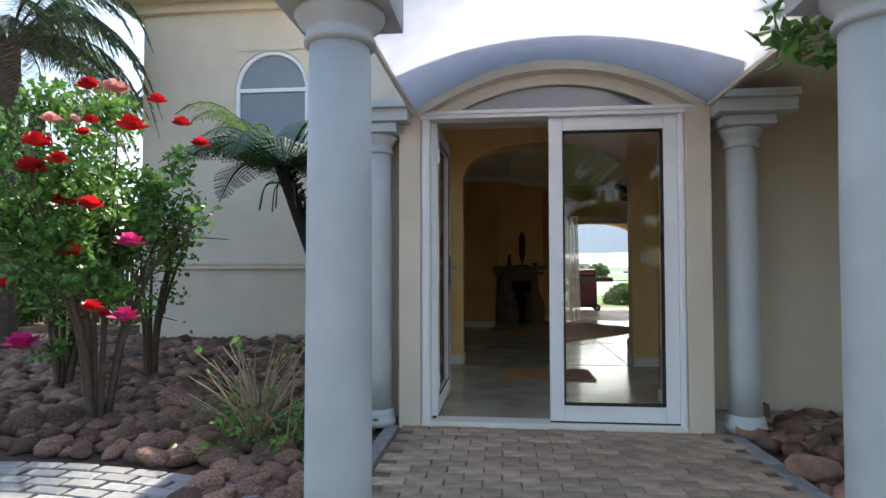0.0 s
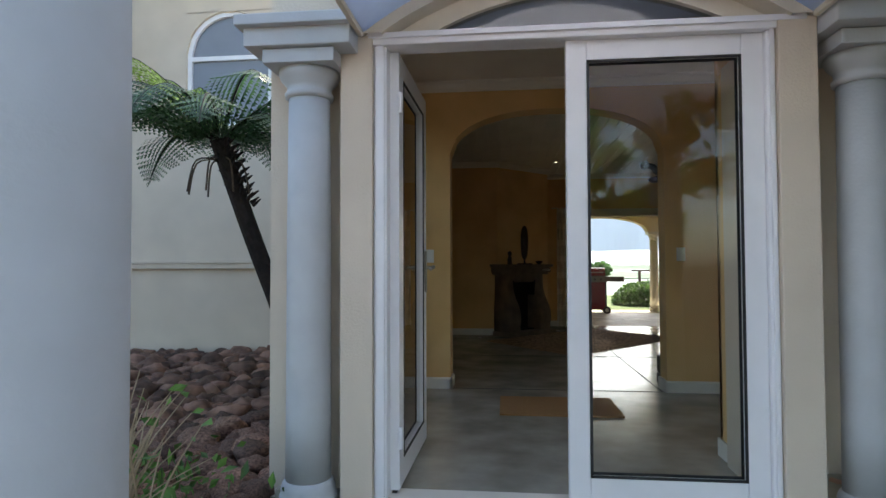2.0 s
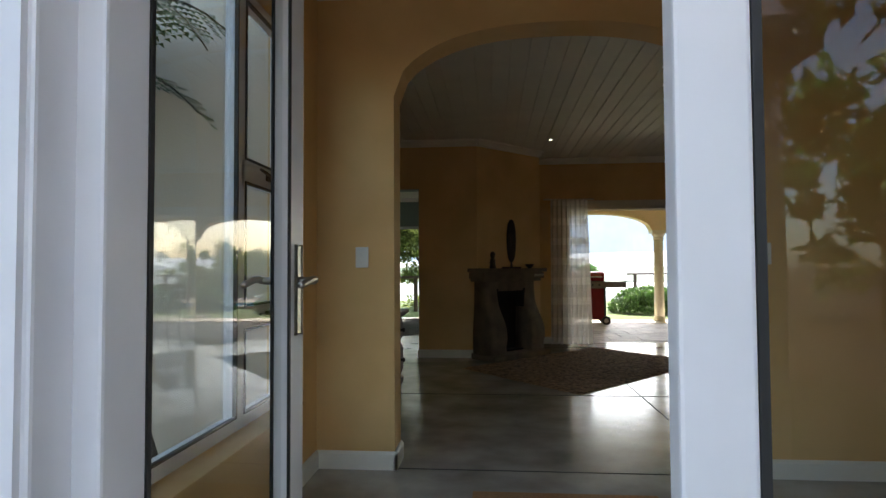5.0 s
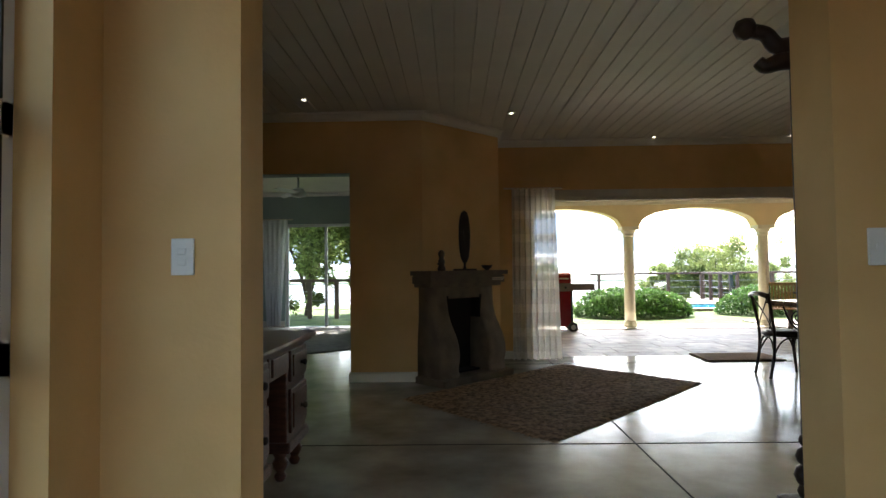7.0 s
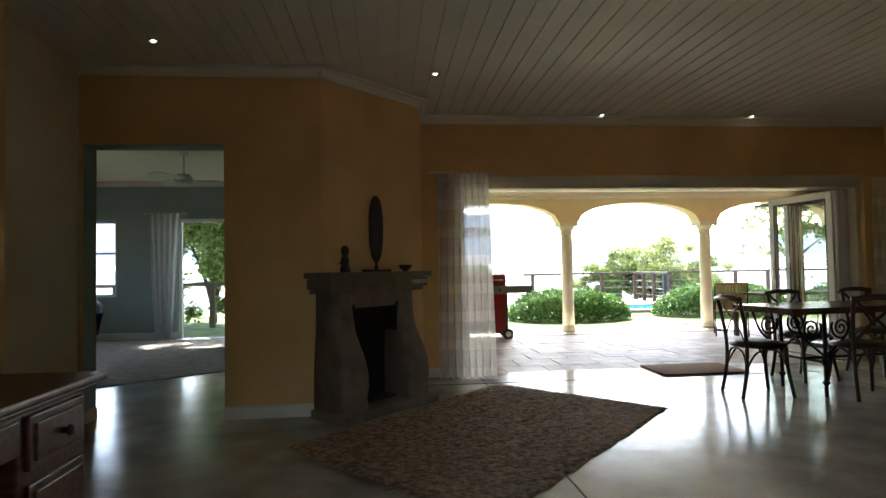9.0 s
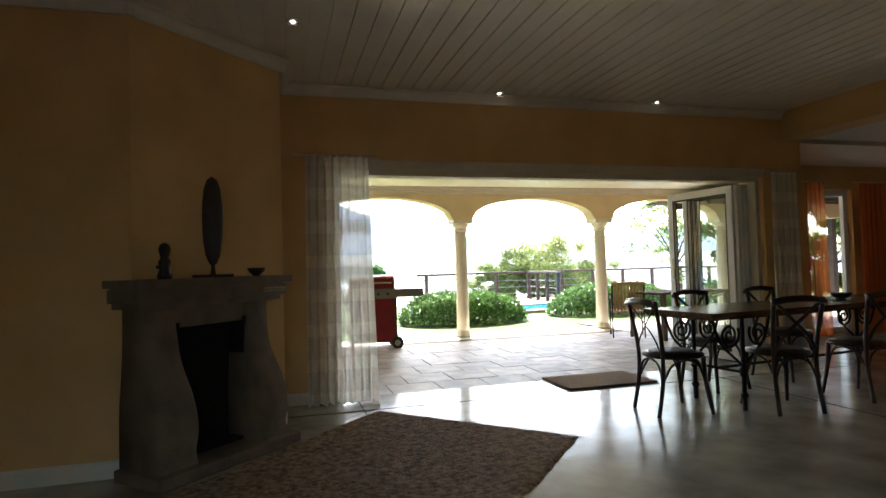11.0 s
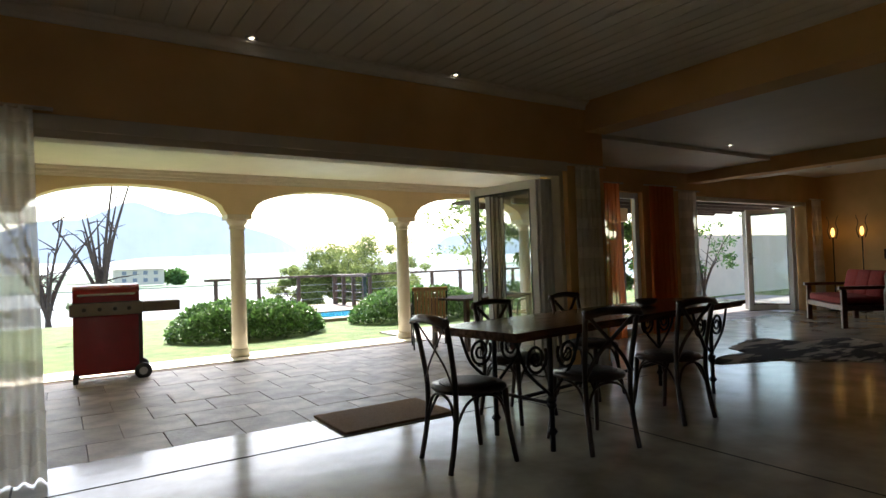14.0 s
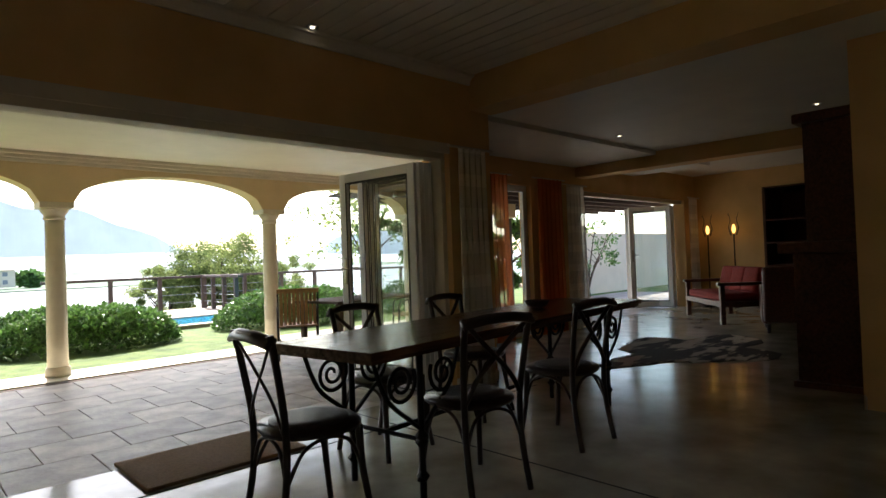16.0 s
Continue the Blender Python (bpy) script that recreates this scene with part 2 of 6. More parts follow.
M_FARSHORE = mat("far_shore_green", (0.15, 0.21, 0.14), 1.0, 0.3, 0.1, 0.0)
M_ROOF = mat("grey_roof", (0.42, 0.41, 0.41), 0.8, 0.1)
M_BULB = glow_mat("warm_bulb", (1.0, 0.55, 0.12), 0.9)
M_SPOT = glow_mat("spot_lens", (1.0, 0.90, 0.72), 1.0)
M_HIDE = hide_mat("cow_hide")
M_CUSHION = mat("red_cushion", (0.30, 0.035, 0.025), 0.9, 0.2, 20, 0.4, 150)
M_BLIND = mat("grey_window_film", (0.20, 0.22, 0.26), 0.3, 0.05, 3, 0.02)


# ---- mesh helpers ----
def link(name, bm, material, parent=None, label="", smooth=False):
    me = bpy.data.meshes.new(name)
    bm.normal_update()
    bm.to_mesh(me)
    bm.free()
    me.materials.append(material)
    if smooth:
        for p in me.polygons:
            p.use_smooth = True
    ob = new(name, me)
    if parent:
        ob.parent = parent
    if label:
        ob["label"] = label
    return ob


def part(name, bm, material, parent, label="", smooth=False):
    return link(name, bm, material, parent, label, smooth)


def raw(name, verts, faces, material, parent=None, smooth=False):
    me = bpy.data.meshes.new(name)
    me.from_pydata(verts, [], faces)
    me.materials.append(material)
    if smooth:
        for p in me.polygons:
            p.use_smooth = True
    ob = new(name, me)
    if parent:
        ob.parent = parent
    return ob


def thing(name, m, label, category, group="", kind=""):
    ob = new(name)
    ob.empty_display_size = 0.1
    ob.matrix_world = m
    return tagged(ob, label, category, group, kind)


def B():
    return bmesh.new()


def box(bm, x0, x1, y0, y1, z0, z1, bevel=0.0, m=None):
    r = bmesh.ops.create_cube(bm, size=1)
    vs = r["verts"]
    c = ((x0 + x1) / 2, (y0 + y1) / 2, (z0 + z1) / 2)
    for v in vs:
        v.co = Vector((c[0] + v.co.x * (x1 - x0), c[1] + v.co.y * (y1 - y0), c[2] + v.co.z * (z1 - z0)))
    if bevel:
        es = list({e for v in vs for e in v.link_edges})
        got = bmesh.ops.bevel(bm, geom=es, offset=bevel, segments=2, affect="EDGES", profile=0.6)
        vs = list({v for f in got["faces"] for v in f.verts} | {v for v in vs if v.is_valid})
    if m is not None:
        bmesh.ops.transform(bm, matrix=m, verts=vs)
    return bm


def lathe(bm, prof, seg=24, m=None, cap=True):
    """prof: (radius, z) from the bottom to the top."""
    rings = []
    for r, z in prof:
        rings.append([bm.verts.new((m or Matrix()) @ Vector((r * math.cos(2 * math.pi * i / seg), r * math.sin(2 * math.pi * i / seg), z))) for i in range(seg)])
    for a, b in zip(rings, rings[1:]):
        for i in range(seg):
            bm.faces.new((a[i], a[(i + 1) % seg], b[(i + 1) % seg], b[i]))
    if cap:
        bm.faces.new(rings[0][::-1])
        bm.faces.new(rings[-1])
    return bm


def smooth_path(pts, n=6):
    out = []
    P = [Vector(p) for p in pts]
    for i in range(len(P) - 1):
        p0, p1, p2, p3 = P[max(i - 1, 0)], P[i], P[i + 1], P[min(i + 2, len(P) - 1)]
        for k in range(n):
            t = k / n
            out.append(0.5 * ((2 * p1) + (p2 - p0) * t + (2 * p0 - 5 * p1 + 4 * p2 - p3) * t * t + (3 * p1 - p0 - 3 * p2 + p3) * t ** 3))
    out.append(P[-1])
    return out


def tube(bm, pts, r0, r1=None, seg=8, flat=1.0):
    r1 = r0 if r1 is None else r1
    P = [Vector(p) for p in pts]
    rings, ref = [], None
    for i, p in enumerate(P):
        d = (P[min(i + 1, len(P) - 1)] - P[max(i - 1, 0)]).normalized()
        if ref is None:
            ref = d.orthogonal().normalized()
        ref = (ref - d * ref.dot(d)).normalized()
        up = d.cross(ref)
        r = r0 + (r1 - r0) * i / max(1, len(P) - 1)
        rings.append([bm.verts.new(p + (ref * math.cos(2 * math.pi * k / seg) + up * math.sin(2 * math.pi * k / seg) * flat) * r) for k in range(seg)])
    for a, b in zip(rings, rings[1:]):
        for k in range(seg):
            bm.faces.new((a[k], a[(k + 1) % seg], b[(k + 1) % seg], b[k]))
    bm.faces.new(rings[0][::-1])
    bm.faces.new(rings[-1])
    return bm


def prism(bm, poly, z0, z1, m=None):
    """A flat outline (x, y) raised from z0 to z1."""
    m = m or Matrix()
    a = [bm.verts.new(m @ Vector((x, y, z0))) for x, y in poly]
    b = [bm.verts.new(m @ Vector((x, y, z1))) for x, y in poly]
    n = len(poly)
    for i in range(n):
        bm.faces.new((a[i], a[(i + 1) % n], b[(i + 1) % n], b[i]))
    bm.faces.new(a[::-1])
    bm.faces.new(b)
    return bm


def wallx(bm, x0, x1, y0, y1, z0, z1, holes=()):
    """A wall along x with openings (xa, xb, za, zb) right through it."""
    xs = sorted({x0, x1, *[h[0] for h in holes], *[h[1] for h in holes]})
    for a, b in zip(xs, xs[1:]):
        c = (a + b) / 2
        cut = sorted([(h[2], h[3]) for h in holes if h[0] < c < h[1]])
        z = z0
        for za, zb in cut:
            if za > z + 1e-4:
                box(bm, a, b, y0, y1, z, za)
            z = zb
        if z1 > z + 1e-4:
            box(bm, a, b, y0, y1, z, z1)
    return bm


def wally(bm, y0, y1, x0, x1, z0, z1, holes=()):
    ys = sorted({y0, y1, *[h[0] for h in holes], *[h[1] for h in holes]})
    for a, b in zip(ys, ys[1:]):
        c = (a + b) / 2
        cut = sorted([(h[2], h[3]) for h in holes if h[0] < c < h[1]])
        z = z0
        for za, zb in cut:
            if za > z + 1e-4:
                box(bm, x0, x1, a, b, z, za)
            z = zb
        if z1 > z + 1e-4:
            box(bm, x0, x1, a, b, z, z1)
    return bm


def archfill(bm, x0, x1, y0, y1, spring, apex, top, n=24, power=2.0):
    """The wall above an arched opening: flat above, curved below."""
    for i in range(n):
        ua, ub = i / n, (i + 1) / n
        za = spring + (apex - spring) * math.sqrt(max(0, 1 - abs(2 * ua - 1) ** power))
        zb = spring + (apex - spring) * math.sqrt(max(0, 1 - abs(2 * ub - 1) ** power))
        xa, xb = x0 + (x1 - x0) * ua, x0 + (x1 - x0) * ub
        v = [bm.verts.new(p) for p in ((xa, y0, za), (xb, y0, zb), (xb, y0, top), (xa, y0, top), (xa, y1, za), (xb, y1, zb), (xb, y1, top), (xa, y1, top))]
        for f in ((0, 1, 2, 3), (5, 4, 7, 6), (4, 5, 1, 0), (3, 2, 6, 7)):
            bm.faces.new([v[k] for k in f])
    return bm


def structure(name, bm, material, label="", smooth=False):
    return tagged(link(name, bm, material, None, "", smooth), label, name.split("_")[0], "", "structure")


rng = random.Random(7)

# ---- large structure: outside front ----
bm = B()
S = 1500
vs = [(-S, -S, -0.06), (S, -S, -0.06), (S, 21.9, -0.06), (-S, 21.9, -0.06)]
ground = tagged(raw("ground", vs, [(0, 1, 2, 3)], M_SOIL), "dark soil ground around the house", "ground", "", "structure")
lawn = B()
box(lawn, -30, 60, 18.25, 21.85, -0.2, -0.055)
box(lawn, -30, 6.6, 21.85, 26.5, -0.2, -0.055)
box(lawn, 9.4, 60, 21.85, 26.5, -0.2, -0.055)
box(lawn, -30, 1.1, 18.5, 18.6, -0.2, -0.05)
structure("lawn", lawn, M_GRASS, "mown green lawn beside the terrace")
bm = B()
box(bm, 1.3, 16, 17.62, 18.3, -0.2, -0.045)
structure("pavement_edge", bm, M_CREAMTRIM, "pale concrete edge of the terrace")
lake = raw("water", [(-S, 26.5, -2.2), (S, 26.5, -2.2), (S, 700, -2.2), (-S, 700, -2.2)], [(0, 1, 2, 3)], M_LAKE)
tagged(lake, "pale grey lake below the garden", "water", "", "structure")
bm = B()
box(bm, -200, 300, 26.3, 26.5, -2.4, -0.07)
structure("bank", bm, M_SOIL, "earth bank above the lake")


def hills(name, y, base, h, mat_, seed, label):
    verts, faces = [], []
    n = 160
    for i in range(n + 1):
        x = -1400 + 2800 * i / n
        z = h * (0.45 + 0.55 * noise.noise((x * 0.0022 + seed, 0.3, seed)) + 0.12 * noise.noise((x * 0.012, seed, 1.0)))
        verts += [(x, y, base), (x, y + 60, base + max(2, z))]
    for i in range(n):
        faces.append((2 * i, 2 * i + 2, 2 * i + 3, 2 * i + 1))
    return tagged(raw(name, verts, faces, mat_), label, "backdrop", "", "structure")


hills("backdrop_hills", 1250, -3, 170, M_HILL, 4.2, "pale blue hills across the lake, haze painted into their colour")
hills("backdrop_ridge", 860, -3, 44, M_HILL, 9.1, "lower ridge across the lake, haze painted into its colour")
hills("backdrop_shore", 560, -3, 9, M_FARSHORE, 2.7, "green far shore of the lake")

# entrance wall with door opening; piers and arched head
DX0, DX1, DY = -0.05, 1.775, 5.45
bm = B()
wallx(bm, -0.62, DX0 - 0.155, DY + 0.10, DY + 0.3, -0.1, 3.0)
wallx(bm, DX1 + 0.165, 9.5, DY + 0.55, DY + 0.75, -0.1, 3.4)
structure("wall_entrance", bm, M_STUCCO, "cream stucco entrance wall in shade")
for nm, a, b in (("wall_pier_west", DX0 - 0.155, DX0), ("wall_pier_east", DX1, DX1 + 0.165)):
    bm = B()
    box(bm, a, b, DY - 0.08, DY + (0.3 if a < 0 else 0.62), -0.1, 2.2, 0.006)
    structure(nm, bm, M_STUCCO, "cream stucco door pier")
AX0, AX1, SPR, APX = DX0 - 0.04, DX1 + 0.14, 2.2, 2.53
bm = B()
archfill(bm, AX0 + 0.13, AX1 - 0.13, DY, DY + 0.25, SPR + 0.02, APX - 0.03, 3.0, 30)
box(bm, AX0 - 0.15, AX0 + 0.13, DY, DY + 0.25, SPR + 0.06, 3.0)
box(bm, AX1 - 0.13, AX1 + 0.15, DY, DY + 0.25, SPR + 0.06, 3.0)
structure("wall_arch_head", bm, M_STUCCO, "cream wall above the arched fanlight")


def arc(x0, x1, spring, apex, y, n=30):
    """A round arc between its springings."""
    w, h = (x1 - x0) / 2, apex - spring
    R = (w * w + h * h) / (2 * h)
    return [Vector((x0 + (x1 - x0) * i / n, y, apex - R + math.sqrt(max(0, R * R - (w * (2 * i / n - 1)) ** 2)))) for i in range(n + 1)]


def band(bm, outer, inner, y0, y1):
    n = len(outer)
    L = []
    for o, i in zip(outer, inner):
        L.append([bm.verts.new((o.x, y0, o.z)), bm.verts.new((o.x, y1, o.z)), bm.verts.new((i.x, y1, i.z)), bm.verts.new((i.x, y0, i.z))])
    for a, b in zip(L, L[1:]):
        for k in range(4):
            bm.faces.new((a[k], a[(k + 1) % 4], b[(k + 1) % 4], b[k]))
    return bm


bm = B()
band(bm, arc(AX0, AX1, SPR, APX, 0), arc(AX0 + 0.09, AX1 - 0.09, SPR, APX - 0.055, 0), DY - 0.11, DY + 0.05)
tagged(link("trim_arch", bm, M_CREAMTRIM), "cream moulded arch round the fanlight", "trim", "", "structure")

# fanlight and door frame
door_frame = thing("door_1", pose(0, 0, 0), "white double glazed entrance door frame with arched fanlight", "door", "", "structure")
bm = B()
band(bm, arc(AX0 + 0.09, AX1 - 0.09, SPR, APX - 0.055, 0), arc(AX0 + 0.30, AX1 - 0.30, SPR + 0.02, APX - 0.13, 0), DY + 0.0, DY + 0.07)
part("fanlight_frame", bm, M_CREAMTRIM, door_frame)
bm = B()
box(bm, AX0 - 0.0, AX1, DY - 0.07, DY + 0.07, 2.155, 2.215, 0.008)
box(bm, AX0 + 0.02, AX1 - 0.02, DY - 0.085, DY - 0.07, 2.185, 2.21)
part("transom", bm, M_FRAME, door_frame)
bm = B()
o = arc(AX0 + 0.2, AX1 - 0.2, SPR, APX - 0.1, DY + 0.03)
bm.faces.new([bm.verts.new(p) for p in o])
part("fanlight_pane", bm, M_GLASSDK, door_frame)
for a, b in ((DX0, DX0 + 0.065), (DX1 - 0.04, DX1)):
    bm = B()
    box(bm, a, b, DY - 0.05, DY + 0.06, 0.0, 2.155, 0.006)
    box(bm, a + 0.012, b - 0.012, DY - 0.062, DY - 0.05, 0.0, 2.155)
    part("jamb", bm, M_FRAME, door_frame)
bm = B()
box(bm, DX0, DX1, DY - 0.06, DY + 0.1, -0.03, 0.012, 0.004)
part("threshold", bm, M_SKIRT, door_frame)


def glazed_leaf(name, w, h, m, label, handle=True, mat_=None, group="", rail=0.11, glass=None):
    """A glazed leaf from its hinge at x=0 to x=w, in the plane y=0."""
    L = thing(name, m, label, "door", group)
    fm = mat_ or M_FRAME
    fr = B()
    box(fr, 0, rail, -0.025, 0.025, 0, h, 0.006)
    box(fr, w - rail, w, -0.025, 0.025, 0, h, 0.006)
    box(fr, rail, w - rail, -0.024, 0.024, 0, rail * 1.15, 0.005)
    box(fr, rail, w - rail, -0.024, 0.024, h - rail, h, 0.005)
    part("leaf_frame", fr, fm, L)
    g = B()
    for a in (-0.027, 0.021):
        box(g, rail, w - rail, a, a + 0.006, rail * 1.15, rail * 1.15 + 0.012)
        box(g, rail, w - rail, a, a + 0.006, h - rail - 0.012, h - rail)
        box(g, rail, rail + 0.012, a, a + 0.006, rail * 1.15, h - rail)
        box(g, w - rail - 0.012, w - rail, a, a + 0.006, rail * 1.15, h - rail)
    box(g, 0.0, w, -0.012, 0.012, -0.014, 0.0)
    part("gasket", g, M_GASKET, L)
    p = B()
    p.faces.new([p.verts.new(q) for q in ((rail, 0, rail), (w - rail, 0, rail), (w - rail, 0, h - rail), (rail, 0, h - rail))])
    pane = part("pane", p, glass or M_GLASS, L)
    pane.visible_shadow = False
    if handle:
        hb = B()
        for s in (-1, 1):
            box(hb, w - 0.078, w - 0.038, s * 0.025, s * 0.032, 0.92, 1.17, 0.003)
            tube(hb, smooth_path([(w - 0.058, s * 0.03, 1.07), (w - 0.058, s * 0.075, 1.07), (w - 0.09, s * 0.082, 1.075), (w - 0.18, s * 0.078, 1.06)], 4), 0.011, 0.009, 8)
        part("handle", hb, M_CHROME, L, "curved brushed metal lever handle", True)
        hg = B()
        for z in (0.25, h - 0.25):
            lathe(hg, [(0.012, z - 0.05), (0.012, z + 0.05)], 10, Matrix.Translation((0.0, -0.03, 0)))
        part("hinge", hg, M_FRAME, L)
    return L


LW = 0.878
glazed_leaf("glazed_door", LW, 2.13, pose(DX1 - 0.04, DY, 0.025, 0, 0, 180), "closed white framed glass entrance door leaf", False, rail=0.096)
glazed_leaf("glazed_door", LW, 2.13, pose(DX0 + 0.085, DY + 0.03, 0.025, 0, 0, 89.2), "white framed glass entrance door leaf standing open")


# columns
def column(m, h, r, label, mat_, abacus=0.25, group=""):
    c = thing("column", m, label, "column", group)
    b = B()
    lathe(b, [(r * 1.28, 0), (r * 1.28, 0.045), (r * 1.2, 0.05), (r * 1.22, 0.075), (r * 1.15, 0.1), (r * 1.04, 0.115)], 32)
    part("base", b, mat_, c, "", True)
    s = B()
    lathe(s, [(r * 1.02, 0.115), (r, 0.4), (r * 0.985, h * 0.6), (r * 0.93, h - 0.2)], 36)
    part("shaft", s, mat_, c, "", True)
    k = B()
    lathe(k, [(r * 0.93, h - 0.2), (r * 1.08, h - 0.195), (r * 1.1, h - 0.175), (r * 1.0, h - 0.165), (r * 1.02, h - 0.14), (r * 1.28, h - 0.11), (r * 1.38, h - 0.085), (r * 1.36, h - 0.065)], 36)
    part("capital", k, mat_, c, "", True)
    a = B()
    box(a, -abacus, abacus, -abacus, abacus, h - 0.065, h + (0.09 if mat_ is M_COLUMN and abacus > 0.2 else 0), 0.005)
    part("abacus", a, mat_, c)
    return c


PC = "round grey plastered porch column"
column(pose(-0.08, 3.41, -0.06), 2.19, 0.125, PC + " beside the rock bed", M_COLUMN, 0.21, "porch columns")
column(pose(1.84, 3.41, -0.06), 2.19, 0.125, PC, M_COLUMN, 0.21, "porch columns")
column(pose(-0.372, 5.42, -0.02), 2.13, 0.106, PC + " against the wall", M_COLUMN, 0.17, "porch columns")
column(pose(2.17, 5.47, -0.02), 2.13, 0.106, PC + " against the wall", M_COLUMN, 0.17, "porch columns")

# barrel vault canopy
bm = B()
VX0, VX1 = AX0 - 0.01, AX1 + 0.01
band(bm, arc(VX0 - 0.005, VX1 + 0.005, SPR + 0.0, APX + 0.05, 0, 36), arc(VX0, VX1, SPR, APX + 0.04, 0, 36), 2.9, DY - 0.02)
vault = structure("ceiling_vault", bm, M_VAULT, "white translucent barrel vaulted porch canopy", True)
for nm, a, b in (("trim_block_west", -0.62, AX0 - 0.03), ("trim_block_east", AX1 + 0.03, 2.44)):
    bm = B()
    box(bm, a, b, 5.22, DY + 0.1, 2.115, 2.2, 0.006)
    box(bm, a - 0.03, b, 5.18, DY + 0.1, 2.2, 2.25, 0.006)
    structure(nm, bm, M_COLUMN, "grey plaster block on the wall column")
for nm, x in (("trim_edge_west", VX0), ("trim_edge_east", VX1)):
    bm = B()
    box(bm, x - 0.012, x + 0.012, 2.9, DY - 0.1, 2.185, 2.222, 0.004)
    structure(nm, bm, M_CREAMTRIM, "cream edge of the canopy")

# low roof beside the vault, with an unseen side wall added to block light
bm = B()
box(bm, AX1 + 0.06, 6.5, 4.35, DY + 0.55, 2.34, 2.44, 0.01)
box(bm, AX1 + 0.06, 6.5, 4.30, 4.35, 2.28, 2.46, 0.008)
box(bm, 3.3, 3.5, 4.30, DY + 0.55, -0.1, 2.34)
structure("roof_porch_side", bm, M_STUCCO, "low cream soffit and added unseen side wall shading the recessed entrance wall")

# west wing of the house
bm = B()
wallx(bm, -5.28, -1.3, 10.15, 10.4, -0.1, 5.35, [(-3.72, -2.52, 3.0, 4.55)])
archfill(bm, -3.72, -2.52, 10.15, 10.4, 4.0, 4.56, 4.56, 20)
wally(bm, 10.4, 18.3, -5.28, -5.05, -0.1, 5.35, [(15.3, 15.9, 1.0, 1.9), (16.6, 17.6, 0.9, 2.0)])
wally(bm, 8.0, 10.15, -1.55, -1.3, -0.1, 3.2)
structure("wall_wing", bm, M_STUCCO, "cream stucco house wing with a string course")
bm = B()
box(bm, -5.34, -1.3, 10.08, 10.15, 1.08, 1.15, 0.01)
box(bm, -5.36, -1.3, 10.06, 10.15, 1.15, 1.19, 0.008)
box(bm, -5.40, -5.28, 10.06, 12, 1.10, 1.19, 0.008)
structure("trim_band", bm, M_STUCCO, "moulded string course on the wing")
bm = B()
# overhang reaches further out, unseen, to throw shade over the rock bed
box(bm, -5.7, -1.0, 9.65, 18.6, 5.35, 5.5)
box(bm, -5.42, -1.1, 10.05, 18.5, 5.2, 5.35)
structure("roof_wing", bm, M_STUCCO, "flat eaves of the wing, deepened out of view for shade")
w = thing("window_1", pose(-3.12, 10.22, 0), "arched white window with dark panes", "window", "", "structure")
bm = B()
band(bm, arc(-0.6, 0.6, 4.0, 4.56, 0, 24), arc(-0.54, 0.54, 4.0, 4.5, 0, 24), -0.04, 0.04)
box(bm, -0.6, -0.54, -0.04, 0.04, 3.0, 4.0)
box(bm, 0.54, 0.6, -0.04, 0.04, 3.0, 4.0)
box(bm, -0.54, 0.54, -0.04, 0.04, 3.0, 3.06)
box(bm, -0.54, 0.54, -0.04, 0.04, 3.9, 3.96)
part("window_frame", bm, M_FRAME, w)
bm = B()
box(bm, -0.54, 0.54, 0.0, 0.006, 3.06, 3.9)
part("pane", bm, M_BLIND, w)
bm = B()
bm.faces.new([bm.verts.new((p.x, 0.0, p.z - 0.0)) for p in arc(-0.55, 0.55, 3.96, 4.5, 0, 20)])
part("pane", bm, M_BLIND, w)

# ---- large structure: inside ----
HC = 2.78
bm = B()
box(bm, -0.57, 16, 5.5, 7.98, -0.15, 0.0)
box(bm, -1.5, 16, 7.98, 12.3, -0.15, 0.0)
box(bm, -5.0, 16, 12.3, 13.75, -0.15, 0.0)
box(bm, -5.0, 1.3, 13.75, 18.2, -0.15, 0.0)
box(bm, 6.9, 16, 13.75, 15.4, -0.15, 0.0)
structure("floor", bm, M_CEMENT, "polished mottled grey-green cement floor")
bm = B()
for x0, x1, y0, y1 in ((1.915, 1.925, 8.0, 13.8), (-1.4, 8, 9.98, 9.99), (1.3, 7, 13.2, 13.21), (5.4, 5.41, 8.2, 13.8), (-1.0, 3.0, 7.99, 8.0)):
    box(bm, x0, x1, y0, y1, -0.002, 0.0025)
structure("floor_joints", bm, M_JOINT, "dark sawn joints in the cement floor")

# hall
HL, HR, AY0, AY1 = -0.38, 3.0, 7.98, 8.2
JX0, JX1 = 0.07, 1.96
bm = B()
wally(bm, DY + 0.3, AY0, HL - 0.2, HL, -0.1, HC, [(5.86, 7.74, 0.42, 2.42)])
box(bm, HL - 0.2, DX0 - 0.16, DY + 0.302, DY + 0.31, 0, HC)
structure("wall_hall_west", bm, M_OCHRE, "ochre painted hall wall")
bm = B()
wally(bm, DY + 0.75, AY0, HR, HR + 0.2, -0.1, HC)
box(bm, DX1 + 0.03, HR, DY + 0.762, DY + 0.80, 0, HC)
box(bm, DX1 + 0.03, DX1 + 0.165, DY + 0.63, DY + 0.80, 0, 2.2)
structure("wall_hall_east", bm, M_OCHRE, "ochre painted hall wall")
bm = B()
wallx(bm, -1.3, JX0, AY0, AY1, -0.1, HC)
wallx(bm, JX1, HR + 0.2, AY0, AY1, -0.1, HC)
archfill(bm, JX0, JX1, AY0, AY1, 2.12, 2.52, HC, 36, 2.4)
wallx(bm, HR + 0.2, 16, AY0, AY1, -0.1, HC)
structure("wall_arch", bm, M_OCHRE, "ochre wall with a wide arched opening")
bm = B()
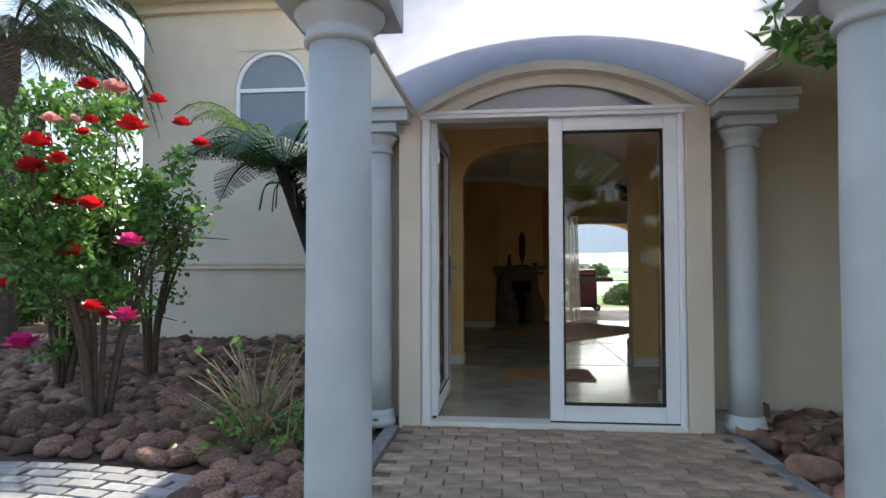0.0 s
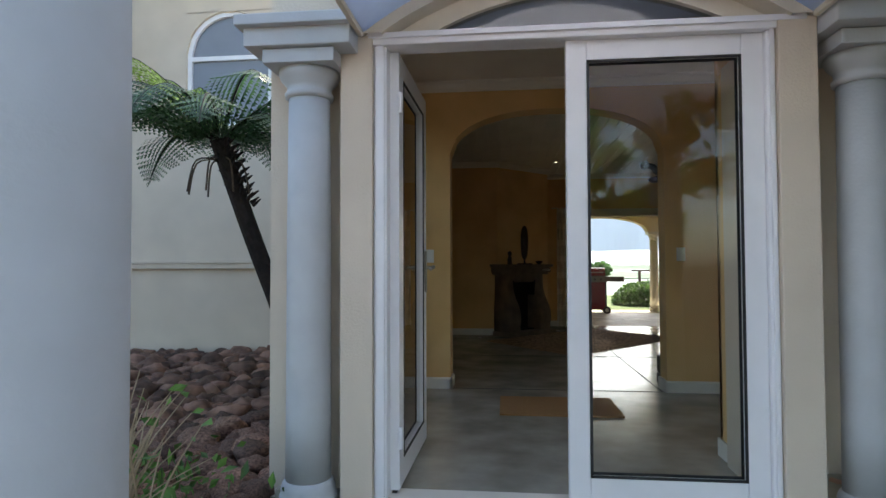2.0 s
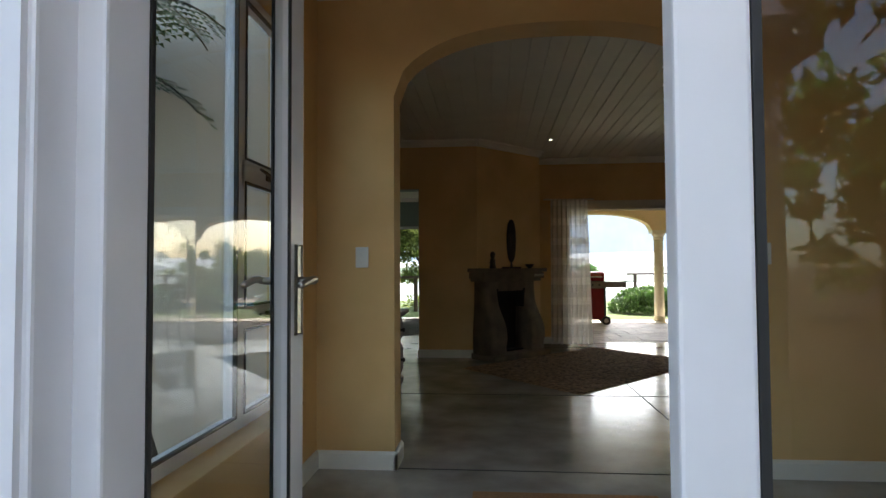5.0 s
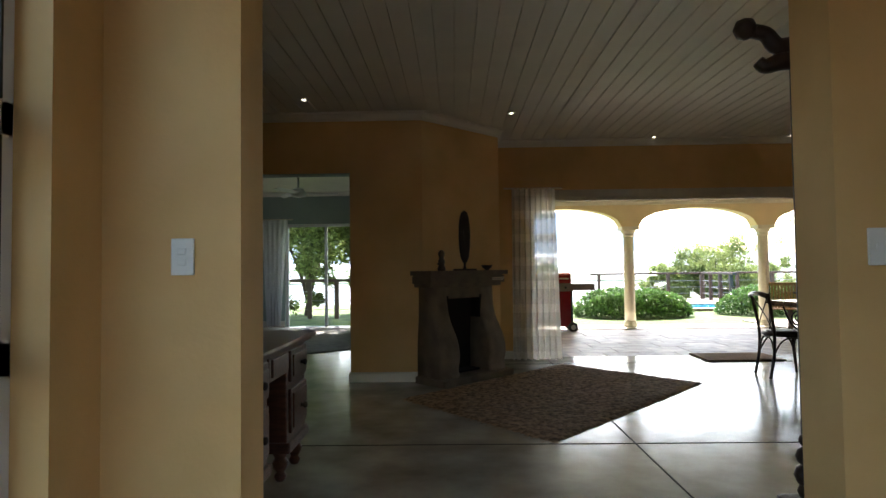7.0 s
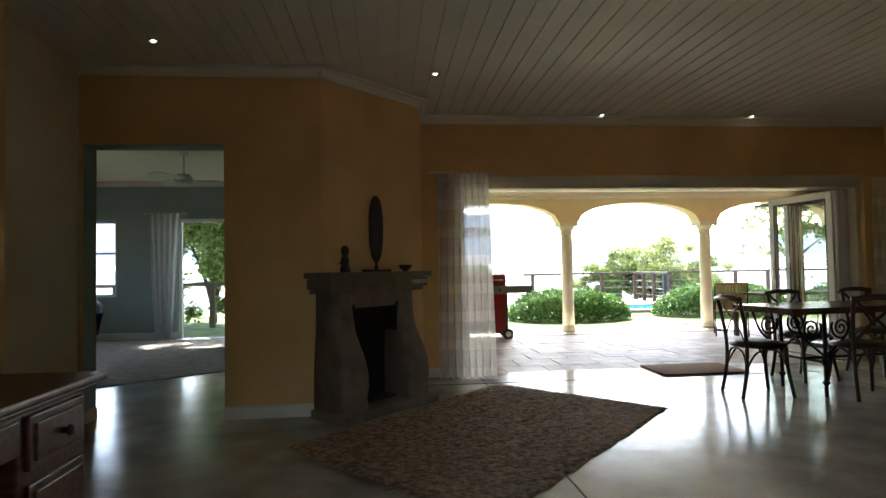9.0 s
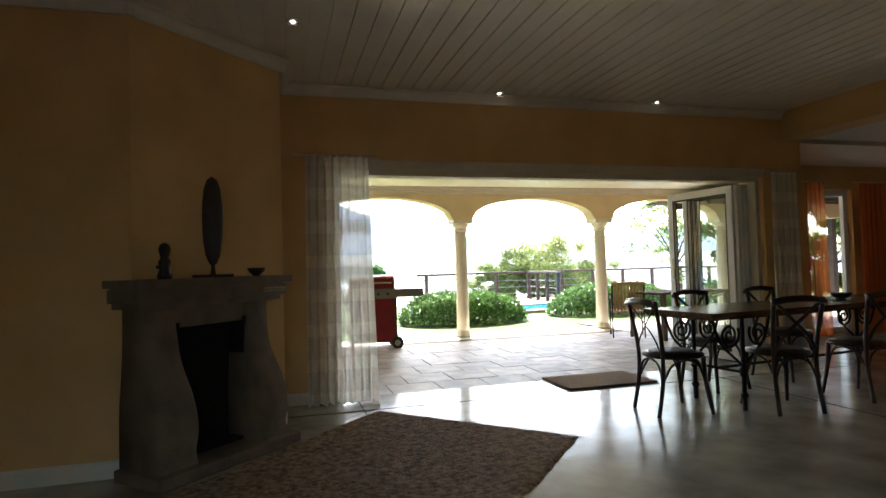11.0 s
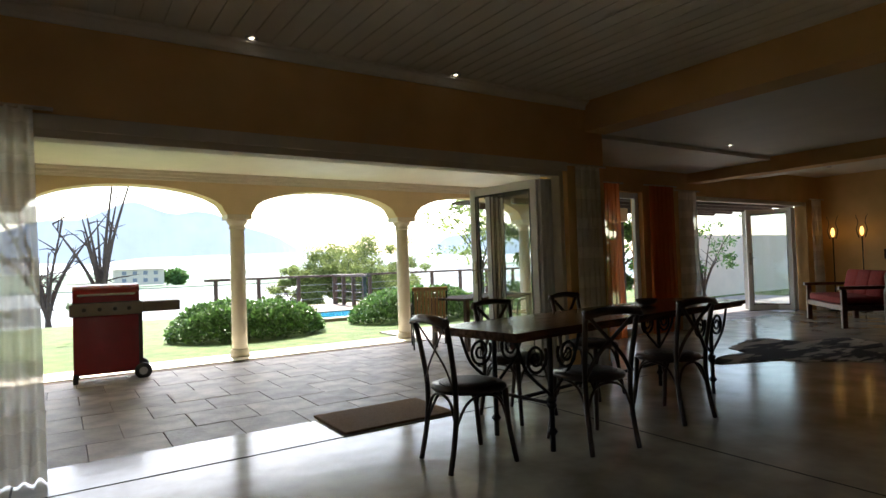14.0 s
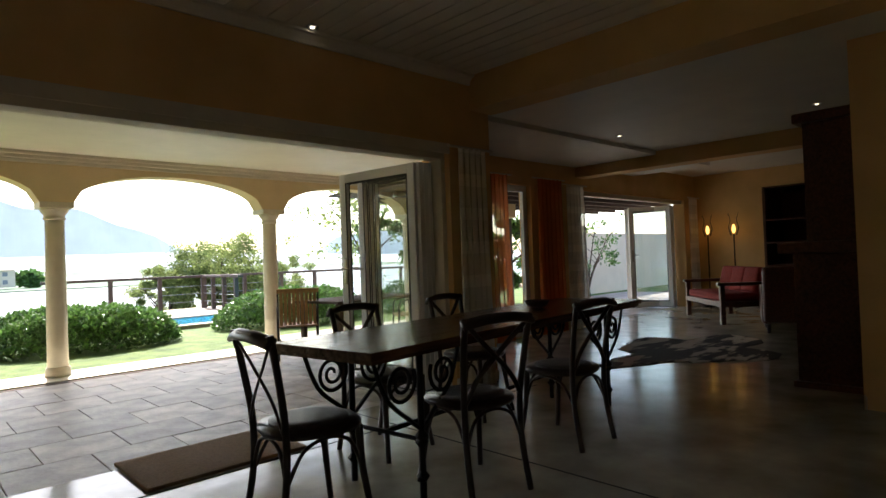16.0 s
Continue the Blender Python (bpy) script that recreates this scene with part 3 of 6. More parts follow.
wallx(bm, HL, DX0 - 0.0, DY + 0.31, DY + 0.318, 2.2, HC)
box(bm, DX0 - 0.2, DX1 + 0.2, DY + 0.26, DY + 0.30, 2.62, HC)
structure("wall_hall_front", bm, M_OCHRE, "ochre wall above the entrance")
bm = B()
box(bm, HL - 0.2, HR + 0.2, DY + 0.25, AY0, HC, HC + 0.1)
structure("ceiling_hall", bm, M_CEIL, "white hall ceiling")

bm = B()
box(bm, -1.56, HL - 0.2, AY0 - 0.02, AY0 - 0.003, -0.1, 3.2)
box(bm, HL - 0.22, HL - 0.203, 7.76, AY0 - 0.02, -0.1, 3.2)
structure("wall_outer_skin", bm, M_STUCCO, "cream stucco outside of the living room wall")

# living room
LX, REC = -1.05, -1.40
K, E_, FY0, FY1 = (0.44, 12.16), (1.30, 13.03), 13.62, 13.86
OPX0, OPX1, OPH = -1.37, -0.31, 2.155
bm = B()
wally(bm, AY1, 10.7, LX - 0.25, LX, -0.1, HC)
structure("wall_living_west", bm, M_OCHRE, "ochre living room wall")
# paler colour than the ochre walls stands in for light on this recess
bm = B()
box(bm, REC - 0.2, LX - 0.25, 10.5, 10.7, -0.1, HC)
wally(bm, 10.7, 12.16, REC - 0.2, REC, -0.1, HC)
structure("wall_recess", bm, M_PALE_LIT, "wall recess beside the doorway, coloured pale cream to look lit")
bm = B()
wallx(bm, REC - 0.2, K[0], 12.16, 12.36, -0.1, HC, [(OPX0, OPX1, -0.1, OPH)])
structure("wall_living_north", bm, M_OCHRE, "ochre wall with a plain doorway")
bm = B()
for a in (OPX0, OPX1):
    box(bm, a - 0.001 if a == OPX0 else a - 0.004, a + 0.004 if a == OPX0 else a + 0.001, 12.168, 12.37, 0, OPH)
box(bm, OPX0, OPX1, 12.168, 12.37, OPH - 0.004, OPH + 0.001)
structure("wall_doorway_reveal", bm, M_TEAL, "teal painted doorway reveal")
bm = B()
prism(bm, [K, E_, (E_[0], FY0), (E_[0] - 0.2, FY0), (E_[0] - 0.35, 13.2), (K[0], 12.4)], -0.1, HC)
structure("wall_chimney", bm, M_OCHRE, "diagonal ochre chimney wall")
W1, FH = 6.95, 2.07
FX0, FX1 = 1.75, 6.42
bm = B()
wallx(bm, 1.1, W1, FY0, FY1, -0.1, HC + 0.1, [(FX0, FX1, -0.1, FH)])
prism(bm, [(W1 - 0.24, FY1), (W1, FY1), (7.95, 15.2), (7.72, 15.2)], -0.1, HC)
structure("wall_terrace", bm, M_OCHRE, "ochre wall with a wide folding door opening")
bm = B()
EY = 15.2
wallx(bm, 7.72, 15.3, EY, EY + 0.22, -0.1, HC, [(8.75, 9.6, 0.0, 2.15), (10.85, 14.6, -0.1, 2.15)])
wally(bm, AY1, EY, 15.1, 15.3, -0.1, HC)
structure("wall_lounge", bm, M_OCHRE, "ochre lounge wall with glazed openings")
bm = B()
box(bm, 7.70, 8.0, AY1, 10.95, 0, HC)
structure("wall_dining_east", bm, M_OCHRE, "ochre wall end beside the dining room")
bm = B()
box(bm, W1 - 0.25, W1 + 0.05, AY1, FY0, 2.47, HC)
box(bm, 10.75, 11.05, AY1, EY, 2.34, HC)
structure("wall_beams", bm, M_OCHRE, "ochre downstand beams across the room")
bm = B()
box(bm, -1.6, W1 - 0.2, AY1, 13.9, HC + 0.012, HC + 0.1)
x = -1.6
while x < W1 - 0.2:
    box(bm, x + 0.004, x + 0.136, AY1, 13.62, HC, HC + 0.02, 0.003)
    x += 0.14
structure("ceiling_living", bm, M_CEIL, "white tongue-and-groove board ceiling")
bm = B()
box(bm, W1, 10.9, AY1, EY, 2.55, 2.6)
box(bm, 10.9, 15.2, AY1, EY, 2.66, 2.72)
structure("ceiling_lounge", bm, M_CEIL, "white plaster lounge ceiling")


def cornice(bm, a, b, z):
    a, b = Vector((*a, 0)), Vector((*b, 0))
    d = (b - a).normalized()
    a, b = a - d * 0.03, b + d * 0.03
    n = Vector((d.y, -d.x, 0))
    prof = [(0, -0.085), (0.018, -0.085), (0.022, -0.06), (0.05, -0.025), (0.075, -0.02), (0.075, 0), (0, 0)]
    A = [bm.verts.new(a + n * u + Vector((0, 0, z + v))) for u, v in prof]
    C = [bm.verts.new(b + n * u + Vector((0, 0, z + v))) for u, v in prof]
    for i in range(len(prof)):
        bm.faces.new((A[i], A[(i + 1) % len(prof)], C[(i + 1) % len(prof)], C[i]))
    bm.faces.new(A[::-1])
    bm.faces.new(C)


bm = B()
for a, b in (((REC, 12.16), K), (K, E_), (E_, (E_[0], FY0)), ((E_[0], FY0), (W1 - 0.25, FY0)), ((HL, AY0), (HR, AY0))):
    cornice(bm, a, b, HC)
tagged(link("trim_cornice", bm, M_CEIL), "white moulded cornice", "trim", "", "structure")


def skirt(bm, a, b, h=0.1, t=0.018):
    a, b = Vector((*a, 0)), Vector((*b, 0))
    d = (b - a).normalized()
    n = Vector((d.y, -d.x, 0))
    pr = [(0, 0), (t, 0), (t, h - 0.015), (t * 0.4, h), (0, h)]
    A = [bm.verts.new(a + n * u + Vector((0, 0, v))) for u, v in pr]
    C = [bm.verts.new(b + n * u + Vector((0, 0, v))) for u, v in pr]
    for i in range(5):
        bm.faces.new((A[i], A[(i + 1) % 5], C[(i + 1) % 5], C[i]))
    bm.faces.new(A[::-1])
    bm.faces.new(C)


bm = B()
for a, b in (((REC, 10.7), (REC, 12.16)), ((OPX1 - 0.018, 12.16), K), ((LX, AY1), (LX, 10.7)), (K, E_), ((HL, AY0), (JX0 + 0.018, AY0)), ((JX0, AY0 - 0.018), (JX0, AY1)), ((JX1 - 0.018, AY0), (HR, AY0)),
             ((E_[0], FY0), (FX0, FY0)), ((FX1, FY0), (W1, FY0)), ((15.1, EY), (15.1, 12)), ((HL, DY + 0.32), (HL, AY0)), ((OPX1, 12.36), (OPX1, 12.16)), ((OPX0, 12.16), (OPX0, 12.36)), ((7.7, 10.95), (8.0, 10.95))):
    skirt(bm, a, b)
structure("baseboard", bm, M_SKIRT, "white painted skirting boards")
bm = B()
box(bm, JX1 - 0.02, JX1, AY0 - 0.018, AY1, 0, 0.1)
box(bm, DX1 + 0.02, DX1 + 0.03, DY + 0.6, DY + 0.82, 0, 0.1)
box(bm, DX1 + 0.03, HR, DY + 0.80, DY + 0.818, 0, 0.1)
structure("baseboard_hall", bm, M_SKIRT, "white painted skirting boards")

# folding door head frame
bm = B()
box(bm, FX0, FX1, FY0 + 0.06, FY1 - 0.03, FH - 0.06, FH + 0.0, 0.004)
box(bm, FX0, FX1, FY0 - 0.012, FY0, FH - 0.02, FH + 0.07, 0.004)
box(bm, FX1 - 0.05, FX1, FY0 + 0.06, FY1 - 0.03, 0, FH - 0.06)
box(bm, FX0, FX0 + 0.05, FY0 + 0.06, FY1 - 0.03, 0, FH - 0.06)
tagged(link("window_2", bm, M_CREAMTRIM), "cream frame of the folding terrace doors", "window", "", "structure")
# folded leaves
fold = "white framed glass folding door leaf"
for i in range(3):
    glazed_leaf("folding_door", 0.92, 1.98, pose(6.36 - 0.055 * i, FY1 - 0.06, 0.01, 0, 0, 88 + i), fold + " stacked against its neighbour", False, M_FRAME, "folding leaves", 0.085)
glazed_leaf("folding_door", 0.98, 1.98, pose(6.22, FY1 - 0.02, 0.01, 0, 0, 97), fold + " standing open", True, M_FRAME, "folding leaves", 0.085)

# added eaves, out of view, keep direct sun off the bedroom carpet
bm = B()
box(bm, -5.6, 1.3, 18.405, 19.9, 2.95, 3.05)
structure("roof_bedroom", bm, M_STUCCO, "unseen flat eaves added outside the bedroom to block sun")

# blue room behind the doorway
BY = 18.2
bm = B()
wallx(bm, -5.05, 1.3, BY, BY + 0.2, -0.1, HC, [(-2.72, -0.9, 0.0, 2.12), (-4.25, -3.75, 0.75, 2.1)])
wally(bm, 13.4, BY, 1.1, 1.296, -0.1, HC)
wally(bm, 12.36, BY, -5.05, -5.0, -0.1, HC, [(15.3, 15.9, 1.0, 1.9), (16.6, 17.6, 0.9, 2.0)])
wallx(bm, -5.05, K[0], 12.362, 12.375, -0.1, HC, [(OPX0, OPX1, -0.1, OPH)])
structure("wall_blue_room", bm, M_TEAL, "muted teal painted bedroom walls")
bm = B()
box(bm, -5.05, 0.43, 12.36, 13.15, HC - 0.01, HC + 0.08)
box(bm, -5.05, 1.28, 13.15, BY + 0.2, HC - 0.01, HC + 0.08)
structure("ceiling_blue_room", bm, M_CEIL, "white bedroom ceiling")
bm = B()
for a, b in (((-5.0, BY), (-2.72, BY)), ):
    skirt(bm, a, b, 0.12)
    cornice(bm, (-5.0, BY), (1.1, BY), HC - 0.01)
structure("baseboard_blue_room", bm, M_SKIRT, "white skirting and cornice of the bedroom")
bm = B()
prism(bm, [(-4.8, 12.7), (-2.6, 13.2), (-0.45, 14.85), (-0.3, 17.9), (-4.8, 17.9)], 0.001, 0.012)
tagged(link("bedroom_carpet", bm, M_CARPET), "grey shaggy carpet on the cement floor", "carpet")
w = thing("window_3", pose(-1.81, BY + 0.1, 0), "white framed sliding glass door of the bedroom", "window", "", "structure")
for a in (-0.91, -0.1, 0.86):
    bm = B()
    box(bm, a, a + 0.055, -0.03, 0.03, 0, 2.12)
    part("stile", bm, M_FRAME, w)
bm = B()
box(bm, -0.91, 0.91, -0.03, 0.03, 2.06, 2.12)
part("head_rail", bm, M_FRAME, w)
w = thing("window_4", pose(-4.0, BY + 0.1, 0), "narrow white window of the bedroom", "window", "", "structure")
bm = B()
for a, b, c, d in ((-0.25, -0.2, 0.75, 2.1), (0.2, 0.25, 0.75, 2.1), (-0.2, 0.2, 0.75, 0.8), (-0.2, 0.2, 2.05, 2.1), (-0.2, 0.2, 1.5, 1.54)):
    box(bm, a, b, -0.03, 0.03, c, d)
part("window_frame", bm, M_FRAME, w)

# hall side window
w = thing("window_5", pose(HL - 0.14, 6.80, 0), "white side window with top-hung panes and dark stays", "window", "", "structure")
ya, yb, ym = -0.94, 0.94, 0.40
bm = B()
for a, b, c, d in ((ya, ya + 0.05, 0.42, 2.42), (ym - 0.04, ym + 0.04, 0.42, 2.42), (yb - 0.05, yb, 0.42, 2.42), (ya, yb, 0.42, 0.48), (ya, yb, 2.37, 2.42), (ym, yb, 0.86, 0.96), (ym, yb, 1.53, 1.63)):
    box(bm, -0.03, 0.03, a, b, c, d, 0.004)
part("window_frame", bm, M_FRAME, w)
LIGHTS = ((ym + 0.04, yb - 0.05, 0.48, 0.86), (ym + 0.04, yb - 0.05, 0.96, 1.53), (ym + 0.04, yb - 0.05, 1.63, 2.37), (ya + 0.05, ym - 0.04, 0.48, 2.37))
bm = B()
for a, b, c, d in LIGHTS:
    for q in (a, b - 0.01):
        box(bm, 0.018, 0.036, q, q + 0.01, c, d)
    for z in (c, d - 0.01):
        box(bm, 0.018, 0.036, a, b, z, z + 0.01)
part("gasket", bm, M_GASKET, w)
for z in (0.91, 1.58):
    bm = B()
    box(bm, 0.03, 0.045, 0.68, 0.76, z - 0.015, z + 0.015, 0.004)
    tube(bm, smooth_path([(0.04, 0.72, z), (0.07, 0.72, z), (0.09, 0.65, z - 0.01), (0.08, 0.50, z + 0.012)], 4), 0.011, 0.007, 6)
    part("stay", bm, M_CARVED, w)
for a, b, c, d in LIGHTS:
    bm = B()
    bm.faces.new([bm.verts.new(q) for q in ((0, a, c), (0, b, c), (0, b, d), (0, a, d))])
    part("pane", bm, M_GLASS, w).visible_shadow = False
bm = B()
box(bm, HL - 0.19, HL + 0.015, 5.86, 7.74, 0.40, 0.425, 0.004)
tagged(link("trim_sill", bm, M_OCHRE), "ochre window sill", "trim", "", "structure")

# lounge narrow glazed door and far folding leaf
w = thing("window_6", pose(9.175, EY + 0.11, 0), "white framed narrow glazed door of the lounge", "window", "", "structure")
bm = B()
for a, b, c, d in ((-0.425, -0.36, 0, 2.15), (0.34, 0.425, 0, 2.15), (-0.36, 0.34, 0, 0.1), (-0.36, 0.34, 2.06, 2.15)):
    box(bm, a, b, -0.03, 0.03, c, d, 0.004)
part("door_frame", bm, M_FRAME, w)
glazed_leaf("folding_door", 1.0, 2.05, pose(14.75, EY + 0.25, 0.01, 0, 0, 140), fold + " of the lounge", True, M_FRAME, "lounge leaves", 0.09)
for i in range(2):
    glazed_leaf("folding_door", 1.0, 2.05, pose(14.5 - 0.07 * i, EY + 0.2, 0.01, 0, 0, 92), fold + " folded back in the lounge", False, M_FRAME, "lounge leaves", 0.09)
bm = B()
box(bm, 10.85, 14.6, EY + 0.05, EY + 0.18, 2.08, 2.15)
tagged(link("window_7", bm, M_CREAMTRIM), "cream head frame of the lounge doors", "window", "", "structure")

# terrace arcade
PZ, CY = -0.05, 18.0
COLX = (1.61, 4.29, 6.97, 9.65, 12.33)
CT = 1.95
bm = B()
for a, b in zip(COLX, COLX[1:]):
    archfill(bm, a + 0.17, b - 0.17, CY - 0.15, CY + 0.15, CT, 2.32, 2.62, 30, 2.05)
for a in COLX:
    box(bm, a - 0.17, a + 0.17, CY - 0.15, CY + 0.15, CT, 2.62)
structure("wall_arcade", bm, M_PATIOWALL, "ochre plastered arcade above terrace columns")
bm = B()
wally(bm, FY1, BY + 0.2, 1.3, 1.45, -0.1, 2.62)
structure("wall_terrace_end", bm, M_PATIOWALL, "ochre plastered terrace end wall")
bm = B()
box(bm, 1.3, 12.6, FY1, CY + 0.15, 2.5, 2.62)
structure("ceiling_terrace", bm, M_CEIL, "cream plastered terrace ceiling")
# hidden slab sized so that sun reaches only the outer terrace edge
bm = B()
box(bm, 1.0, 12.9, CY - 0.15, 20.5, 2.78, 2.9)
structure("roof_terrace", bm, M_STUCCO, "unseen flat slab added beyond the arcade to shade the terrace")
bm = B()
for y, s in ((CY - 0.15, -1), ):
    box(bm, 1.45, 12.5, y - 0.06, y, 2.42, 2.5, 0.01)
    box(bm, 1.45, 12.5, y - 0.10, y - 0.06, 2.46, 2.5, 0.008)
    box(bm, 1.45, 12.5, y - 0.03, y, 2.38, 2.42, 0.006)
structure("trim_terrace", bm, M_CREAMTRIM, "cream moulding under the terrace ceiling")
for x in COLX[1:4]:
    column(pose(x, CY, PZ), CT - PZ, 0.105, "round cream plastered terrace column", M_CREAMTRIM, 0.17, "terrace columns")
bm = B()
box(bm, 1.3, 12.6, FY1, 17.63, -0.2, PZ - 0.012)
structure("pavement_terrace", bm, M_GROUT, "grout bed of the slate terrace")


# ---- things: living room ----
# fireplace, facing the room diagonally
fp = thing("fireplace", pose(0.725, 12.445, 0, 0, 0, 45) @ Matrix.Diagonal((0.88, 1, 1, 1)), "carved grey stone fireplace with curved jambs", "fireplace")
bm = B()
box(bm, -0.60, 0.60, -0.42, -0.004, 0.0, 0.07, 0.012)
part("hearth", bm, M_FIRESTONE, fp)
for s in (-1, 1):
    bm = B()
    n = 24
    prev = None
    for i in range(n + 1):
        u = i / n
        z = 0.07 + 0.90 * u
        k = 1 / (1 + math.exp(-(0.52 - u) * 11))
        dep = 0.20 + 0.17 * k - 0.03 * math.exp(-((u - 0.08) / 0.08) ** 2)
        inner, outer = 0.275 - 0.02 * k, 0.53 + 0.03 * k
        ring = [bm.verts.new((s * a, b, z)) for a, b in ((inner, -0.004), (outer, -0.004), (outer, -dep + 0.03), (outer - 0.03, -dep), (inner + 0.035, -dep), (inner + 0.012, -dep + 0.008), (inner, -dep + 0.03))]
        if prev:
            for q in range(7):
                bm.faces.new((prev[q], prev[(q + 1) % 7], ring[(q + 1) % 7], ring[q]))
        prev = ring
    bm.faces.new(prev)
    part("jamb", bm, M_FIRESTONE, fp, "s-curved stone jamb", True)
bm = B()
box(bm, -0.52, 0.52, -0.19, -0.004, 0.84, 0.985, 0.01)
part("lintel", bm, M_FIRESTONE, fp)
bm = B()
box(bm, -0.36, 0.36, -0.06, -0.003, 0.07, 0.87)
box(bm, -0.36, -0.27, -0.2, -0.05, 0.07, 0.87)
box(bm, 0.27, 0.36, -0.2, -0.05, 0.07, 0.87)
box(bm, -0.3, 0.3, -0.2, -0.05, 0.07, 0.09)
part("firebox", bm, M_SOOT, fp, "blackened firebox")
bm = B()
for w, d, za, zb in ((0.60, 0.25, 0.965, 1.0), (0.63, 0.28, 1.0, 1.075), (0.615, 0.265, 1.075, 1.085), (0.66, 0.31, 1.085, 1.13)):
    prism(bm, [(-w, -0.004)] + [(-w + 2 * w * k / 16, -d - 0.09 * (1 - (k / 8 - 1) ** 2)) for k in range(17)] + [(w, -0.004)], za, zb)
part("mantel", bm, M_FIRESTONE, fp, "bowed stone mantel shelf")
bm = B()
for i in range(9):
    cx = 0.33 + 0.032 * i
    fy = -0.284 - 0.09 * (1 - (cx / 0.63) ** 2)
    pts = [(cx + 0.016 * math.cos(a) * (1 - a / 9), fy, 1.035 + 0.022 * math.sin(a) * (1 - a / 9)) for a in [k * 0.7 for k in range(9)]]
    tube(bm, pts, 0.005, 0.003, 5)
part("carved_scrolls", bm, M_CREAMTRIM, fp, "carved scroll ornament")

FPM = pose(0.725, 12.445, 0, 0, 0, 45)


def mask_statue(m):
    bm = B()
    box(bm, -0.12, 0.12, -0.06, 0.06, 0, 0.018, 0.006)
    lathe(bm, [(0.018, 0.015), (0.012, 0.06), (0.012, 0.1)], 10)
    prof = [(0.02, 0.08), (0.045, 0.14), (0.058, 0.25), (0.062, 0.36), (0.06, 0.46), (0.048, 0.56), (0.03, 0.61), (0.006, 0.63)]
    lathe(bm, prof, 20, Matrix.Diagonal((1, 0.45, 1, 1)))
    box(bm, -0.01, 0.01, -0.04, -0.02, 0.28, 0.42, 0.004)
    for s in (-1, 1):
        box(bm, s * 0.03 - 0.013, s * 0.03 + 0.013, -0.034, -0.022, 0.40, 0.414, 0.003)
    ob = link("mask_statue", bm, M_CARVED, None, "", True)
    ob.matrix_world = m
    return tagged(ob, "tall dark carved wooden mask on a stand on the mantel", "statue")


mask_statue(FPM @ pose(-0.01, -0.22, 1.13, 0, 0, -40))


def bust(m):
    bm = B()
    lathe(bm, [(0.04, 0), (0.042, 0.02), (0.03, 0.06), (0.035, 0.1), (0.022, 0.125), (0.03, 0.15), (0.034, 0.175), (0.024, 0.2), (0.006, 0.21)], 16)
    box(bm, -0.05, 0.0, -0.012, 0.012, 0.06, 0.08, 0.005)
    ob = link("carved_bust", bm, M_CARVED, None, "", True)
    ob.matrix_world = m
    return tagged(ob, "small dark carved wooden bust on the mantel", "statue")


bust(FPM @ pose(-0.33, -0.2, 1.13))
bm = B()
lathe(bm, [(0.02, 0.0), (0.03, 0.012), (0.05, 0.03), (0.062, 0.055), (0.058, 0.055), (0.045, 0.03), (0.01, 0.016)], 24)
ob = link("bowl", bm, M_CARVED, None, "", True)
ob.matrix_world = FPM @ pose(0.36, -0.2, 1.13)
tagged(ob, "small dark wooden bowl on the mantel", "bowl")


# jute rug with fringe
def rug():
    c = [Vector((0.29, 11.33)), Vector((1.40, 10.0)), Vector((3.18, 11.93)), Vector((2.03, 13.15))]
    th = thing("rug", pose(0, 0, 0.001), "brown hand-woven jute rug with fringed edges", "rug")
    bm = B()
    nu, nv = 70, 60
    g = []
    r = random.Random(3)
    for i in range(nu + 1):
        row = []
        for j in range(nv + 1):
            u, v = i / nu, j / nv
            p = c[0].lerp(c[1], u).lerp(c[3].lerp(c[2], u), v)
            w = 0.010 + 0.004 * ((i % 2) ^ (j % 2)) + r.random() * 0.005
            e = 0.012 if i in (0, nu) or j in (0, nv) else 0
            row.append(bm.verts.new((p.x + r.uniform(-e, e), p.y + r.uniform(-e, e), 0.001 if e else w)))
        g.append(row)
    for i in range(nu):
        for j in range(nv):
            bm.faces.new((g[i][j], g[i + 1][j], g[i + 1][j + 1], g[i][j + 1]))
    part("weave", bm, M_JUTE, th)
    bm = B()
    for a, b, n in ((c[3], c[2], 90), (c[0], c[1], 90), (c[1], c[2], 20)):
        d = (b - a).normalized()
        out = Vector((d.y, -d.x))
        if out.dot((a + b) / 2 - (c[0] + c[2]) / 2) < 0:
            out = -out
        for k in range(n):
            p = a.lerp(b, (k + r.random()) / n)
            q = p + out * r.uniform(0.03, 0.09) + d * r.uniform(-0.03, 0.03)
            s = d * 0.006
            z = r.uniform(0.004, 0.014)
            vs = [bm.verts.new((p.x - s.x, p.y - s.y, 0.008)), bm.verts.new((p.x + s.x, p.y + s.y, 0.008)), bm.verts.new((q.x, q.y, z * 0.4 + 0.003))]
            bm.faces.new(vs)
    tagged(part("fringe", bm, M_JUTE, th, "tufted loose fringe"), kind="stuff")


rug()


